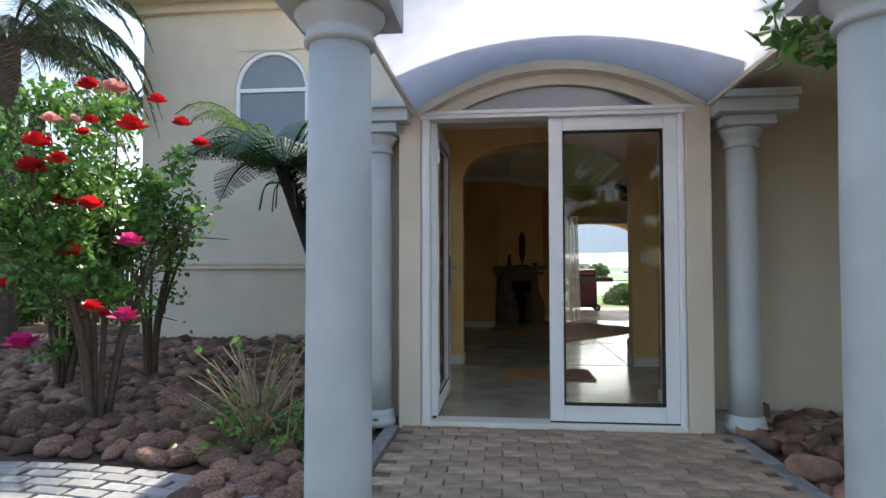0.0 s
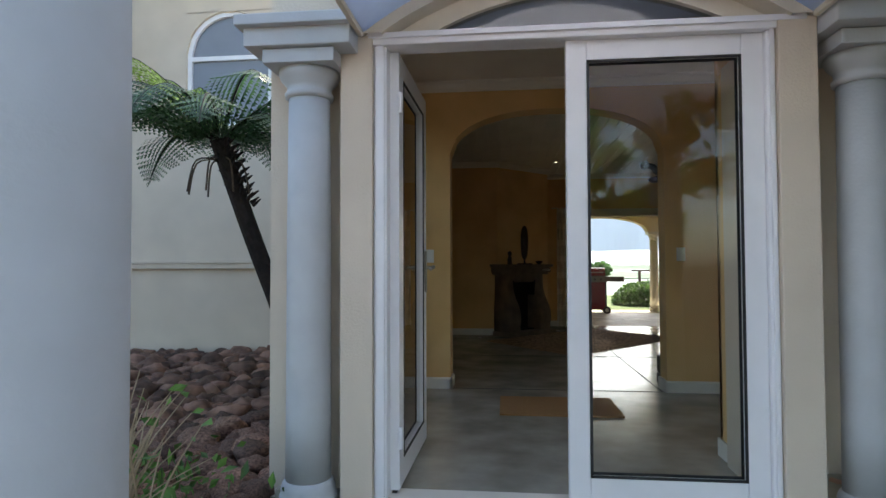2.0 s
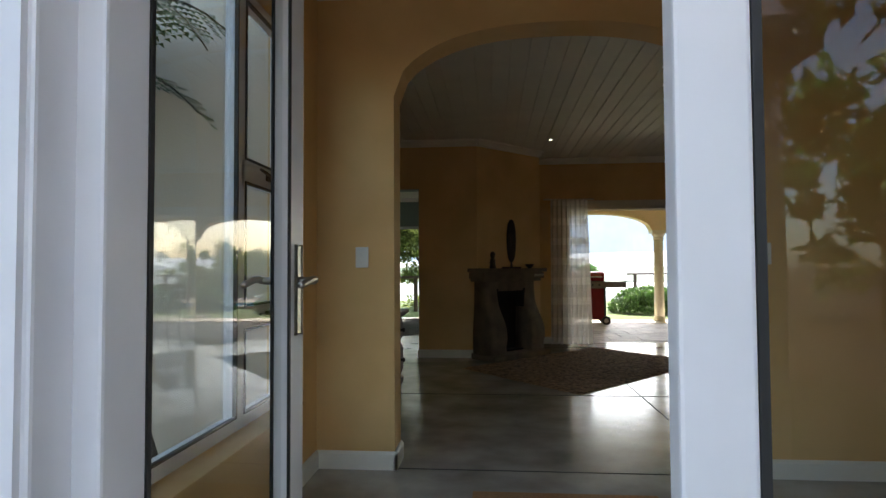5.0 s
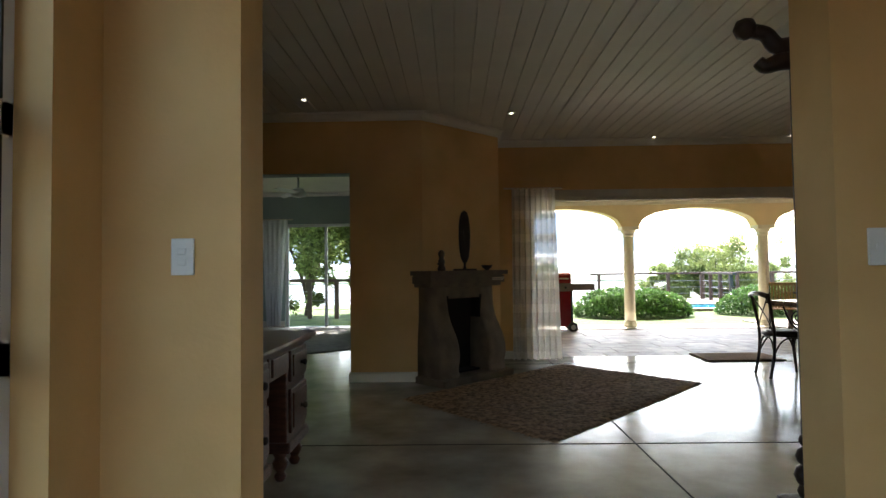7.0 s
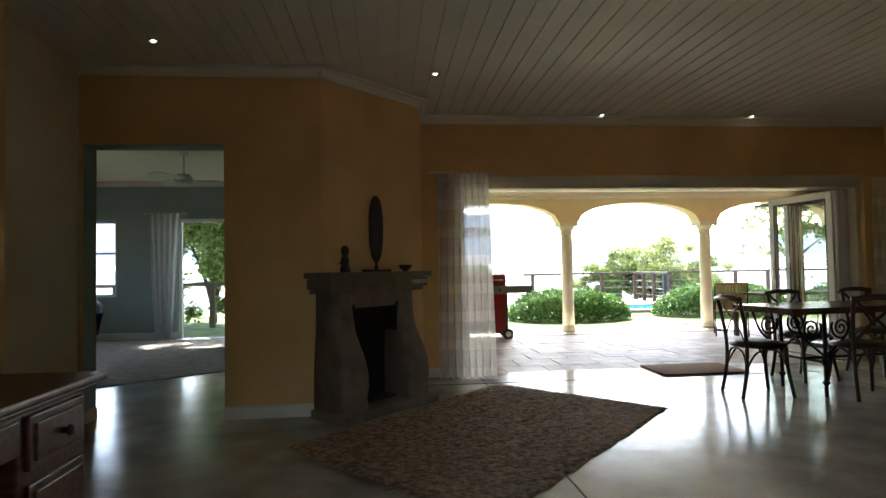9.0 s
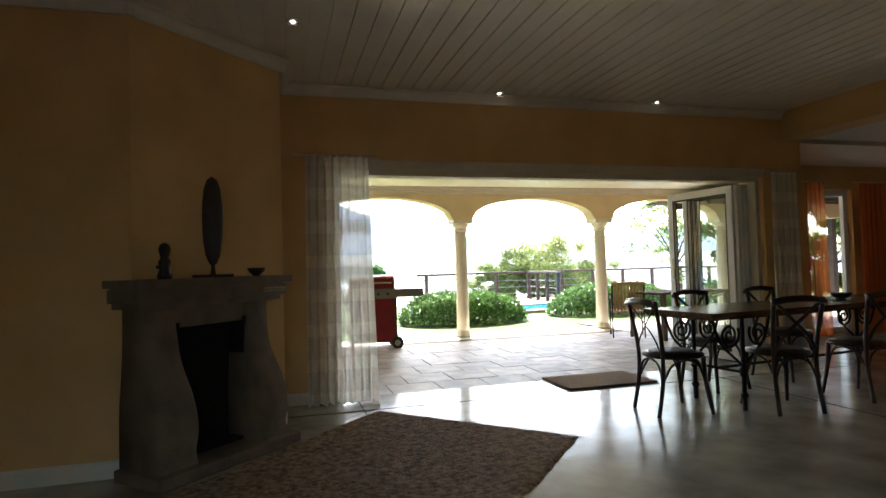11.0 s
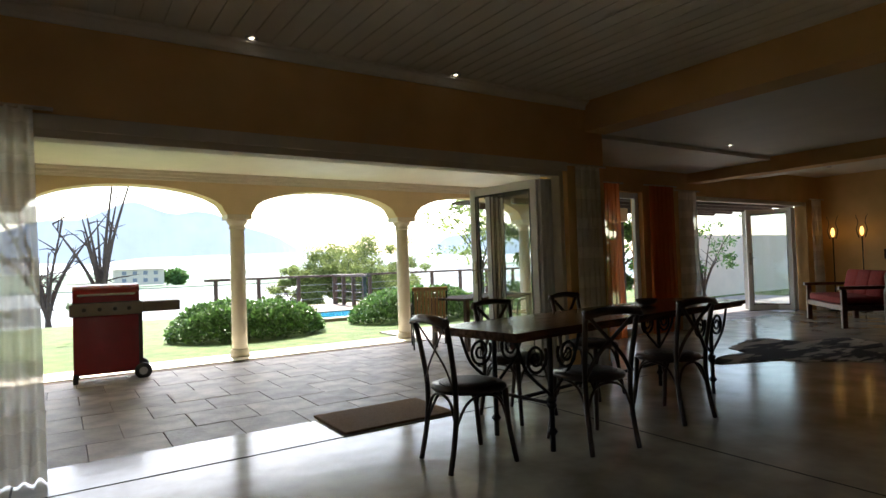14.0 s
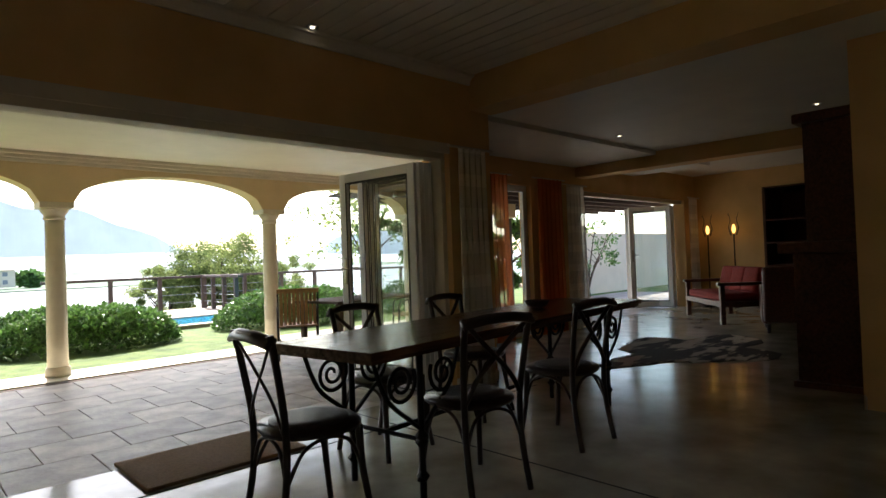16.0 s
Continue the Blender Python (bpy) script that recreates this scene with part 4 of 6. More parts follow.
def curtain(name, a, b, z0, z1, waves, depth, material, label, flare=0.0, rod=True, seed=1):
    """A pleated hanging from a to b on plan."""
    r = random.Random(seed)
    a, b = Vector(a), Vector(b)
    d = (b - a).normalized()
    n = Vector((d.y, -d.x))
    L = (b - a).length
    th = thing(name, pose(a.x, a.y, 0), label, "curtain")
    bm = B()
    nu, nv = waves * 8, 14
    ph = [r.uniform(0, 6.28) for _ in range(4)]
    g = []
    for j in range(nv + 1):
        v = j / nv
        row = []
        for i in range(nu + 1):
            u = i / nu
            w = math.sin(u * waves * 6.283 + ph[0] + 0.5 * math.sin(v * 3 + ph[1]))
            amp = depth * (0.5 + 0.5 * v) * (0.7 + 0.3 * math.sin(u * 9 + ph[2]))
            p = d * (u * L + flare * v * (u - 0.3)) + n * (w * amp + flare * 0.3 * v * v)
            row.append(bm.verts.new((p.x, p.y, z1 + (z0 - z1) * v)))
        g.append(row)
    for j in range(nv):
        for i in range(nu):
            bm.faces.new((g[j][i], g[j][i + 1], g[j + 1][i + 1], g[j + 1][i]))
    cl = part("cloth", bm, material, th, "", True)
    if rod:
        bm = B()
        tube(bm, [tuple(d * -0.1) + (z1 + 0.0,), tuple(d * (L + 0.1)) + (z1 + 0.0,)], 0.012, 0.012, 8)
        part("rod", bm, M_CREAMTRIM, th)
    return th


SV = "sheer cream voile curtain with woven bands"
curtain("curtain", (1.50, 13.50), (2.04, 13.53), 0.01, 2.15, 8, 0.075, M_SHEER, SV + " drawn aside", 0.06)
curtain("curtain", (6.43, 13.53), (6.78, 13.53), 0.01, 2.1, 5, 0.04, M_SHEER, SV + " gathered on the pier", 0.03, seed=4)
curtain("curtain", (10.35, EY - 0.1), (10.8, EY - 0.1), 0.01, 2.2, 5, 0.05, M_SHEER, SV + " in the lounge", 0.05, seed=5)
curtain("curtain", (14.65, EY - 0.1), (15.0, EY - 0.1), 0.01, 2.2, 4, 0.05, M_SHEER, SV + " in the lounge", 0.05, seed=6)
curtain("curtain", (8.62, EY - 0.1), (8.95, EY - 0.1), 0.01, 2.25, 4, 0.04, M_ORANGE, "sheer orange curtain with beads beside the narrow door", 0.03, seed=7)
curtain("curtain", (9.62, EY - 0.1), (10.2, EY - 0.1), 0.01, 2.25, 6, 0.05, M_ORANGE, "sheer orange curtain gathered beside the narrow door", 0.02, seed=8)
curtain("curtain", (-3.15, BY - 0.12), (-2.62, BY - 0.12), 0.02, 2.2, 5, 0.05, M_COTTON, "white cotton bedroom curtain", -0.25, seed=9)


# writing desk with statue
def desk():
    x0, x1, y0, y1 = LX + 0.02, -0.12, 8.55, 9.72
    T = 0.78
    d = thing("writing_desk", pose(0, 0, 0), "dark red wooden writing desk with drawers and turned feet", "desk")
    bm = B()
    box(bm, x0, x1 + 0.02, y0 - 0.03, y1 + 0.03, T - 0.03, T, 0.01)
    box(bm, x0, x1 - 0.005, y0, y1, T - 0.05, T - 0.03, 0.008)
    part("top", bm, M_DARKWOOD, d)
    for ya, yb in ((y1 - 0.42, y1 - 0.03), (y0 + 0.03, y0 + 0.42)):
        bm = B()
        box(bm, x0 + 0.02, x1 - 0.04, ya, yb, 0.2, T - 0.05, 0.008)
        box(bm, x0 + 0.01, x1 - 0.02, ya - 0.015, yb + 0.015, 0.16, 0.22, 0.012)
        part("pedestal", bm, M_DARKWOOD, d)
        for za, zb in ((0.26, 0.50), (0.54, 0.71)):
            bm = B()
            box(bm, x1 - 0.04, x1 - 0.022, ya + 0.03, yb - 0.03, za, zb, 0.006)
            box(bm, x1 - 0.024, x1 - 0.012, ya + 0.055, yb - 0.055, za + 0.025, zb - 0.025, 0.005)
            dr = part("drawer", bm, M_DARKWOOD, d)
            bm = B()
            lathe(bm, [(0.012, 0), (0.010, 0.012), (0.02, 0.022), (0.016, 0.034), (0.004, 0.038)], 12, pose(x1 - 0.012, (ya + yb) / 2, (za + zb) / 2, 0, 90, 0))
            part("knob", bm, M_CARVED, dr, "", True)
        for y in (ya + 0.05, yb - 0.05):
            for x in (x1 - 0.09, x0 + 0.09):
                bm = B()
                lathe(bm, [(0.022, 0), (0.03, 0.012), (0.034, 0.03), (0.022, 0.05), (0.04, 0.075), (0.045, 0.10), (0.03, 0.125), (0.04, 0.145), (0.04, 0.165)], 16, Matrix.Translation((x, y, 0)))
                part("leg", bm, M_DARKWOOD, d, "turned foot", True)
    bm = B()
    box(bm, x1 - 0.10, x1 - 0.03, y0 + 0.42, y1 - 0.42, 0.60, T - 0.05, 0.006)
    box(bm, x1 - 0.032, x1 - 0.018, y0 + 0.45, y1 - 0.45, 0.62, 0.71, 0.005)
    part("centre_drawer", bm, M_DARKWOOD, d)


desk()


def figure_statue(m):
    bm = B()
    box(bm, -0.06, 0.06, -0.05, 0.05, 0, 0.025, 0.006)
    for s in (-1, 1):
        tube(bm, [(s * 0.022, 0, 0.02), (s * 0.02, 0, 0.1), (s * 0.018, 0, 0.19)], 0.011, 0.014, 8)
        tube(bm, smooth_path([(s * 0.045, 0, 0.43), (s * 0.062, 0, 0.36), (s * 0.05, -0.01, 0.27)], 4), 0.011, 0.008, 8)
    lathe(bm, [(0.035, 0.16), (0.045, 0.2), (0.038, 0.27), (0.032, 0.33), (0.044, 0.39), (0.046, 0.43), (0.02, 0.455), (0.014, 0.48), (0.026, 0.5), (0.03, 0.53), (0.022, 0.56), (0.006, 0.575)], 16, Matrix.Diagonal((1, 0.7, 1, 1)))
    ob = link("figure_statue", bm, M_CARVED, None, "", True)
    ob.matrix_world = m
    return tagged(ob, "slender dark carved wooden figure on the desk", "statue")


figure_statue(pose(-0.60, 9.52, 0.78, 0, 0, 30))
bm = B()
box(bm, LX, LX + 0.035, 10.14, 10.40, 0.75, 1.98, 0.01)
box(bm, LX + 0.035, LX + 0.05, 10.18, 10.36, 0.82, 1.92, 0.006)
tagged(link("wall_sculpture", bm, M_DARKWOOD), "tall narrow dark carved panel hung on the wall", "wall art")


def carved_stand(m):
    """A tall dark plank with a scrolled crest and a block foot."""
    t = thing("carved_stand", m, "tall dark carved wooden panel with scrolled crest and block foot", "wood carving")
    bm = B()
    box(bm, -0.08, 0.62, -0.09, 0.10, 0.0, 0.10, 0.012)
    box(bm, -0.085, 0.02, -0.095, 0.09, 0.10, 0.27, 0.03)
    box(bm, 0.52, 0.625, -0.095, 0.09, 0.10, 0.27, 0.03)
    part("foot", bm, M_CARVED, t)
    bm = B()
    box(bm, 0.0, 0.54, -0.03, 0.03, 0.10, 1.92, 0.01)
    box(bm, 0.0, 0.07, -0.05, 0.05, 0.27, 1.92, 0.015)
    box(bm, 0.47, 0.54, -0.05, 0.05, 0.27, 1.92, 0.015)
    part("panel", bm, M_CARVED, t)
    for s, x in ((-1, 0.0), (1, 0.54)):
        bm = B()
        for z, r in ((0.30, 0.035), (0.36, 0.045), (0.43, 0.038), (0.49, 0.026)):
            lathe(bm, [(r * 0.3, -r), (r * 0.8, -r * 0.6), (r, 0), (r * 0.8, r * 0.6), (r * 0.3, r)], 12, Matrix.Translation((x + s * 0.005, 0, z)))
        part("carved_leaf", bm, M_CARVED, t, "", True)
        bm = B()
        tube(bm, smooth_path([(x - s * 0.08, 0, 1.93), (x + s * 0.04, 0, 1.925), (x + s * 0.11, 0, 1.905), (x + s * 0.14, 0, 1.925)], 5), 0.042, 0.022, 10)
        tube(bm, smooth_path([(x - s * 0.05, 0, 2.0), (x + s * 0.06, 0, 1.98), (x + s * 0.11, 0, 2.03), (x + s * 0.19, 0, 2.045)], 5), 0.036, 0.026, 10)
        lathe(bm, [(0.006, -0.042), (0.032, -0.03), (0.044, 0), (0.032, 0.03), (0.006, 0.042)], 14, Matrix.Translation((x + s * 0.185, 0, 2.05)))
        part("scroll", bm, M_CARVED, t, "carved curling scroll", True)
    bm = B()
    tube(bm, smooth_path([(0.02, 0, 1.96), (0.14, 0, 2.05), (0.27, 0, 2.1), (0.40, 0, 2.05), (0.52, 0, 1.96)], 6), 0.05, 0.05, 10)
    part("crest", bm, M_CARVED, t, "", True)


carved_stand(pose(2.065, 8.35, 0))

# door mats
bm = B()
box(bm, 3.8, 4.72, 13.24, 13.84, 0.001, 0.02, 0.005)
tagged(link("door_mat", bm, M_MAT), "brown coir mat at the folding doors", "mat")
bm = B()
box(bm, 0.52, 1.42, 7.05, 7.65, 0.001, 0.015, 0.004)
tagged(link("door_mat", bm, M_HALLMAT), "tan mat on the hall floor", "mat")


def switch(m, n):
    s = thing("light_switch", m, "white plastic light switch plate on the wall", "switch", "switches")
    bm = B()
    box(bm, -0.037, 0.037, -0.01, 0, -0.059, 0.059, 0.004)
    part("plate", bm, M_SWITCH, s)
    for k in range(n):
        z = (k - (n - 1) / 2) * 0.034
        bm = B()
        box(bm, -0.014, 0.014, -0.015, -0.009, z - 0.011, z + 0.011, 0.003)
        part("rocker", bm, M_SWITCH, s)


switch(pose(-0.115, AY0, 1.195), 2)
switch(pose(2.09, AY0, 1.20), 1)


def spot(x, y, z):
    s = thing("downlight", pose(x, y, z), "small recessed ceiling downlight, lit", "ceiling light", "downlights")
    bm = B()
    lathe(bm, [(0.045, -0.006), (0.045, 0.0), (0.03, 0.0), (0.03, -0.006)], 20, cap=False)
    part("ring", bm, M_STEEL, s)
    bm = B()
    lathe(bm, [(0.013, -0.010), (0.016, -0.004), (0.016, 0.004)], 16)
    part("lens", bm, M_SPOT, s)


for x, y in ((-0.65, 11.64), (1.385, 12.25), (3.3, 13.5), (5.02, 13.5), (5.1, 10.3), (3.3, 9.8)):
    spot(x, y, HC)
spot(9.3, 13.6, 2.55)
spot(9.6, 11.6, 2.55)


# ---- dining table and chairs ----
TM = pose(5.68, 12.46, 0, 0, 0, 7)


def spiral(cx, cz, r0, turns, y, start, n=40, sgn=1):
    out = []
    for i in range(n + 1):
        a = start + sgn * turns * 6.283 * i / n
        r = r0 * (1 - 0.86 * i / n)
        out.append((cx + r * math.cos(a), y, cz + r * math.sin(a)))
    return out


def table():
    t = thing("dining_table", TM, "long dark plank dining table on scrolled iron legs", "table")
    H, L, W = 0.765, 2.94, 0.72
    for k in range(5):
        bm = B()
        a = -W / 2 + k * W / 5
        box(bm, -L / 2, L / 2, a + 0.001, a + W / 5 - 0.001, H - 0.035, H, 0.004)
        part("plank", bm, M_TABLETOP, t)
    bm = B()
    box(bm, -L / 2 + 0.02, L / 2 - 0.02, -W / 2 + 0.02, W / 2 - 0.02, H - 0.055, H - 0.036)
    part("apron", bm, M_TABLETOP, t)
    for s in (-1, 1):
        x = s * (L / 2 - 0.42)
        for sy in (-1, 1):
            y = sy * 0.24
            bm = B()
            tube(bm, [(x, y, 0), (x, y, H - 0.055)], 0.017, 0.017, 8)
            for z in (0.12, 0.28, 0.31):
                lathe(bm, [(0.016, z - 0.025), (0.033, z), (0.016, z + 0.025)], 12, Matrix.Translation((x, y, 0)))
            part("leg", bm, M_IRON, t, "wrought iron leg")
            bm = B()
            tube(bm, [(p[0], y, p[2]) for p in spiral(x - s * 0.03 + 0.14, 0.58, 0.10, 2.1, y, 2.6, sgn=1)], 0.011, 0.008, 6)
            tube(bm, [(p[0], y, p[2]) for p in spiral(x - s * 0.03 - 0.16, 0.58, 0.10, 2.1, y, 0.5, sgn=-1)], 0.011, 0.008, 6)
            tube(bm, smooth_path([(x, y, 0.34), (x + 0.08, y, 0.40), (x + 0.22, y, 0.52), (x + 0.30, y, 0.70)], 5), 0.011, 0.011, 6)
            tube(bm, smooth_path([(x, y, 0.34), (x - 0.08, y, 0.40), (x - 0.22, y, 0.52), (x - 0.30, y, 0.70)], 5), 0.011, 0.011, 6)
            part("scroll", bm, M_IRON, t, "curled wrought iron scroll")
        bm = B()
        tube(bm, [(x, -0.24, 0.29), (x, 0.24, 0.29)], 0.012, 0.012, 6)
        part("stretcher", bm, M_IRON, t)
    bm = B()
    tube(bm, [(-L / 2 + 0.42, 0, 0.29), (L / 2 - 0.42, 0, 0.29)], 0.013, 0.013, 6)
    part("stretcher", bm, M_IRON, t)


table()
bm = B()
lathe(bm, [(0.03, 0), (0.07, 0.02), (0.09, 0.05), (0.085, 0.055), (0.06, 0.03), (0.01, 0.012)], 20)
ob = link("bowl", bm, M_CARVED, None, "", True)
ob.matrix_world = TM @ pose(0.55, 0.05, 0.765)
tagged(ob, "small dark bowl on the dining table", "bowl")


def cross_chair(m):
    """Bentwood cross-back chair; its back is towards -x, the seat looks to +x."""
    c = thing("dining_chair", m, "dark bentwood cross-back chair with a woven seat", "chair", "chairs round the table")
    SH = 0.46
    bm = B()
    out = [(0.21 * math.copysign(abs(math.cos(a)) ** 0.75, math.cos(a)), (0.21 + 0.015 * math.cos(a)) * math.copysign(abs(math.sin(a)) ** 0.75, math.sin(a))) for a in [6.283 * k / 28 for k in range(28)]]
    prism(bm, out, SH - 0.04, SH - 0.005)
    bmesh.ops.bevel(bm, geom=[e for e in bm.edges if abs(e.verts[0].co.z - e.verts[1].co.z) < 1e-4], offset=0.008, segments=2, affect="EDGES")
    part("seat_frame", bm, M_CHAIRWOOD, c, "", True)
    bm = B()
    lathe(bm, [(0.172, SH - 0.008), (0.174, SH + 0.004), (0.12, SH + 0.014), (0.02, SH + 0.017)], 24)
    part("seat", bm, M_WICKER, c, "woven dark seat pad", True)
    for s in (-1, 1):
        bm = B()
        tube(bm, smooth_path([(0.20, s * 0.195, 0.0), (0.165, s * 0.17, 0.24), (0.155, s * 0.165, SH - 0.03)], 6), 0.015, 0.019, 8)
        part("leg", bm, M_CHAIRWOOD, c, "", True)
        bm = B()
        tube(bm, smooth_path([(-0.235, s * 0.175, 0.0), (-0.19, s * 0.168, 0.24), (-0.185, s * 0.17, SH), (-0.215, s * 0.185, 0.68), (-0.25, s * 0.195, 0.86)], 6), 0.016, 0.017, 8)
        part("leg", bm, M_CHAIRWOOD, c, "bent back post", True)
        bm = B()
        tube(bm, smooth_path([(-0.195, s * 0.168, 0.46), (-0.205, s * 0.09, 0.58), (-0.225, -s * 0.06, 0.72), (-0.245, -s * 0.17, 0.82)], 6), 0.013, 0.013, 6, 0.5)
        part("cross_slat", bm, M_CHAIRWOOD, c, "", True)
        bm = B()
        tube(bm, smooth_path([(0.162, s * 0.168, 0.24), (0.11, s * 0.165, 0.37), (0.0, s * 0.175, 0.41), (-0.11, s * 0.165, 0.37), (-0.188, s * 0.165, 0.24)], 5), 0.009, 0.009, 6)
        part("brace", bm, M_CHAIRWOOD, c, "", True)
    for x in (0.16, -0.188):
        bm = B()
        tube(bm, smooth_path([(x, -0.166, 0.24), (x * 0.98, -0.11, 0.37), (x * 0.98, 0, 0.41), (x * 0.98, 0.11, 0.37), (x, 0.166, 0.24)], 5), 0.009, 0.009, 6)
        part("brace", bm, M_CHAIRWOOD, c, "", True)
    bm = B()
    tube(bm, smooth_path([(-0.25, -0.21, 0.83), (-0.27, -0.1, 0.85), (-0.275, 0, 0.853), (-0.27, 0.1, 0.85), (-0.25, 0.21, 0.83)], 5), 0.03, 0.03, 10, 0.55)
    part("top_rail", bm, M_CHAIRWOOD, c, "", True)
    return c


ch = cross_chair(pose(4.19, 12.30, 0, 0, 0, -4))
for x, y, a in ((4.98, 12.07, 80), (5.9, 12.15, 90), (5.05, 12.86, -82), (5.98, 12.99, -80)):
    copy_thing(ch, pose(x, y, 0, 0, 0, a))


# ---- lounge ----
bm = B()
cx, cy = 9.55, 12.95
out = []
rh = random.Random(12)
for k in range(60):
    a = 6.283 * k / 60
    rr = 1.0 + 0.22 * math.cos(4 * a + 0.7) + 0.12 * math.sin(7 * a) + rh.uniform(-0.05, 0.05)
    out.append((cx + 1.15 * rr * math.cos(a), cy + 0.75 * rr * math.sin(a)))
prism(bm, out, 0.002, 0.008)
tagged(link("cowhide_rug", bm, M_HIDE), "dark and cream cowhide rug on the floor", "rug")

st = thing("chimney_piece", pose(8.42, 11.25, 0), "dark wooden chimney piece with a red-brown mantel shelf", "fireplace")
bm = B()
box(bm, -0.26, 0.9, -0.32, 0.26, 0, 0.05, 0.01)
box(bm, -0.23, 0.9, -0.32, 0.23, 0.05, 1.08, 0.008)
part("base", bm, M_DARKWOOD, st)
bm = B()
box(bm, -0.32, 0.9, -0.32, 0.32, 1.08, 1.17, 0.012)
part("mantel", bm, M_DARKWOOD, st)
bm = B()
box(bm, -0.1, 0.9, -0.32, 0.16, 1.17, 2.14, 0.006)
box(bm, -0.16, 0.9, -0.32, 0.22, 2.14, 2.22, 0.015)
part("overmantel", bm, M_DARKWOOD, st)
bk = thing("bookcase", pose(14.55, 12.56, 0), "dark wooden bookcase with open shelves", "bookcase")
bm = B()
box(bm, -0.5, 0.5, 0.96, 1.0, 0, 2.2)
box(bm, 0.46, 0.5, 0, 1.0, 0, 2.2)
box(bm, -0.5, 0.5, 0, 0.04, 0, 2.2)
part("body", bm, M_DARKWOOD, bk)
for z in (0.02, 0.8, 1.2, 1.6, 2.17):
    bm = B()
    box(bm, -0.49, 0.46, 0.04, 0.96, z, z + 0.03)
    part("shelf", bm, M_DARKWOOD, bk)


def sofa(m):
    s = thing("settee", m, "dark wooden settee with red cushions", "sofa")
    for x in (-0.35, 0.35):
        for y in (-0.75, 0.75):
            bm = B()
            box(bm, x - 0.035, x + 0.035, y - 0.035, y + 0.035, 0, 0.62 if x < 0 else 0.8, 0.008)
            part("leg", bm, M_DARKWOOD, s)
    for y in (-0.75, 0.75):
        bm = B()
        box(bm, -0.42, 0.38, y - 0.05, y + 0.05, 0.58, 0.63, 0.012)
        part("armrest", bm, M_DARKWOOD, s)
    bm = B()
    box(bm, -0.38, 0.36, -0.76, 0.76, 0.26, 0.34, 0.01)
    part("seat_frame", bm, M_DARKWOOD, s)
    bm = B()
    box(bm, -0.36, 0.34, -0.71, 0.71, 0.34, 0.46, 0.04)
    part("cushion", bm, M_CUSHION, s, "", True)
    bm = B()
    box(bm, 0.30, 0.36, -0.76, 0.76, 0.40, 0.82, 0.015)
    part("backrest", bm, M_DARKWOOD, s)
    for y in (-0.42, 0.05, 0.48):
        bm = B()
        box(bm, -0.05, 0.1, -0.24, 0.24, 0.0, 0.42, 0.06, pose(0.18, y, 0.44, 0, 14, 0))
        part("cushion", bm, M_CUSHION, s, "red cushion", True)


sofa(pose(12.75, 13.75, 0, 0, 0, -48))


def armchair(m):
    a = thing("armchair", m, "dark upholstered armchair beside the chimney piece", "armchair")
    for y in (-0.36, 0.36):
        bm = B()
        box(bm, -0.4, 0.36, y - 0.08, y + 0.08, 0.12, 0.62, 0.05)
        part("armrest", bm, M_DARKWOOD, a, "", True)
    bm = B()
    box(bm, -0.38, 0.34, -0.28, 0.28, 0.14, 0.44, 0.05)
    part("seat", bm, M_DARKWOOD, a, "", True)
    bm = B()
    box(bm, 0.26, 0.42, -0.42, 0.42, 0.14, 0.88, 0.06)
    part("backrest", bm, M_DARKWOOD, a, "", True)
    for x in (-0.33, 0.33):
        for y in (-0.36, 0.36):
            bm = B()
            lathe(bm, [(0.022, 0), (0.03, 0.12)], 10, Matrix.Translation((x, y, 0)))
            part("leg", bm, M_CARVED, a)


armchair(pose(11.75, 12.45, 0, 0, 0, 200))


def reed_lamp(m):
    l = thing("floor_lamp", m, "slim horn-shaped floor lamp with amber glow", "lamp", "floor lamps")
    bm = B()
    lathe(bm, [(0.12, 0), (0.12, 0.015), (0.02, 0.03)], 16)
    part("base", bm, M_IRON, l)
    bm = B()
    tube(bm, [(0, 0, 0.02), (0, 0, 1.42)], 0.012, 0.012, 8)
    part("pole", bm, M_IRON, l)
    bm = B()
    lathe(bm, [(0.014, 1.44), (0.03, 1.48), (0.036, 1.53), (0.026, 1.58), (0.012, 1.61)], 14)
    part("shade", bm, M_BULB, l, "glowing amber shade", True)
    for s in (-1, 1):
        bm = B()
        tube(bm, smooth_path([(s * 0.05, 0, 1.40), (s * 0.09, 0, 1.55), (s * 0.06, 0, 1.70), (s * 0.10, 0, 1.84)], 5), 0.012, 0.004, 6)
        part("horn", bm, M_CARVED, l)


reed_lamp(pose(14.85, 14.85, 0, 0, 0, 90))
reed_lamp(pose(14.85, 14.35, 0, 0, 0, 90))


# ---- bedroom ----
def fan(m):
    f = thing("ceiling_fan", m, "white three-bladed ceiling fan at rest", "fan")
    bm = B()
    lathe(bm, [(0.05, -0.04), (0.06, 0)], 16)
    lathe(bm, [(0.012, -0.3), (0.012, -0.03)], 10)
    part("rod", bm, M_SWITCH, f)
    bm = B()
    lathe(bm, [(0.05, -0.44), (0.11, -0.42), (0.12, -0.36), (0.08, -0.3), (0.03, -0.29)], 24)
    part("motor", bm, M_SWITCH, f, "", True)
    for k in range(3):
        bm = B()
        box(bm, 0.1, 0.62, -0.06, 0.06, -0.385, -0.375, 0.004, pose(0, 0, 0, 0, 0, 120 * k + 5) @ pose(0, 0, 0, 12, 0, 0))
        part("blade", bm, M_SWITCH, f)


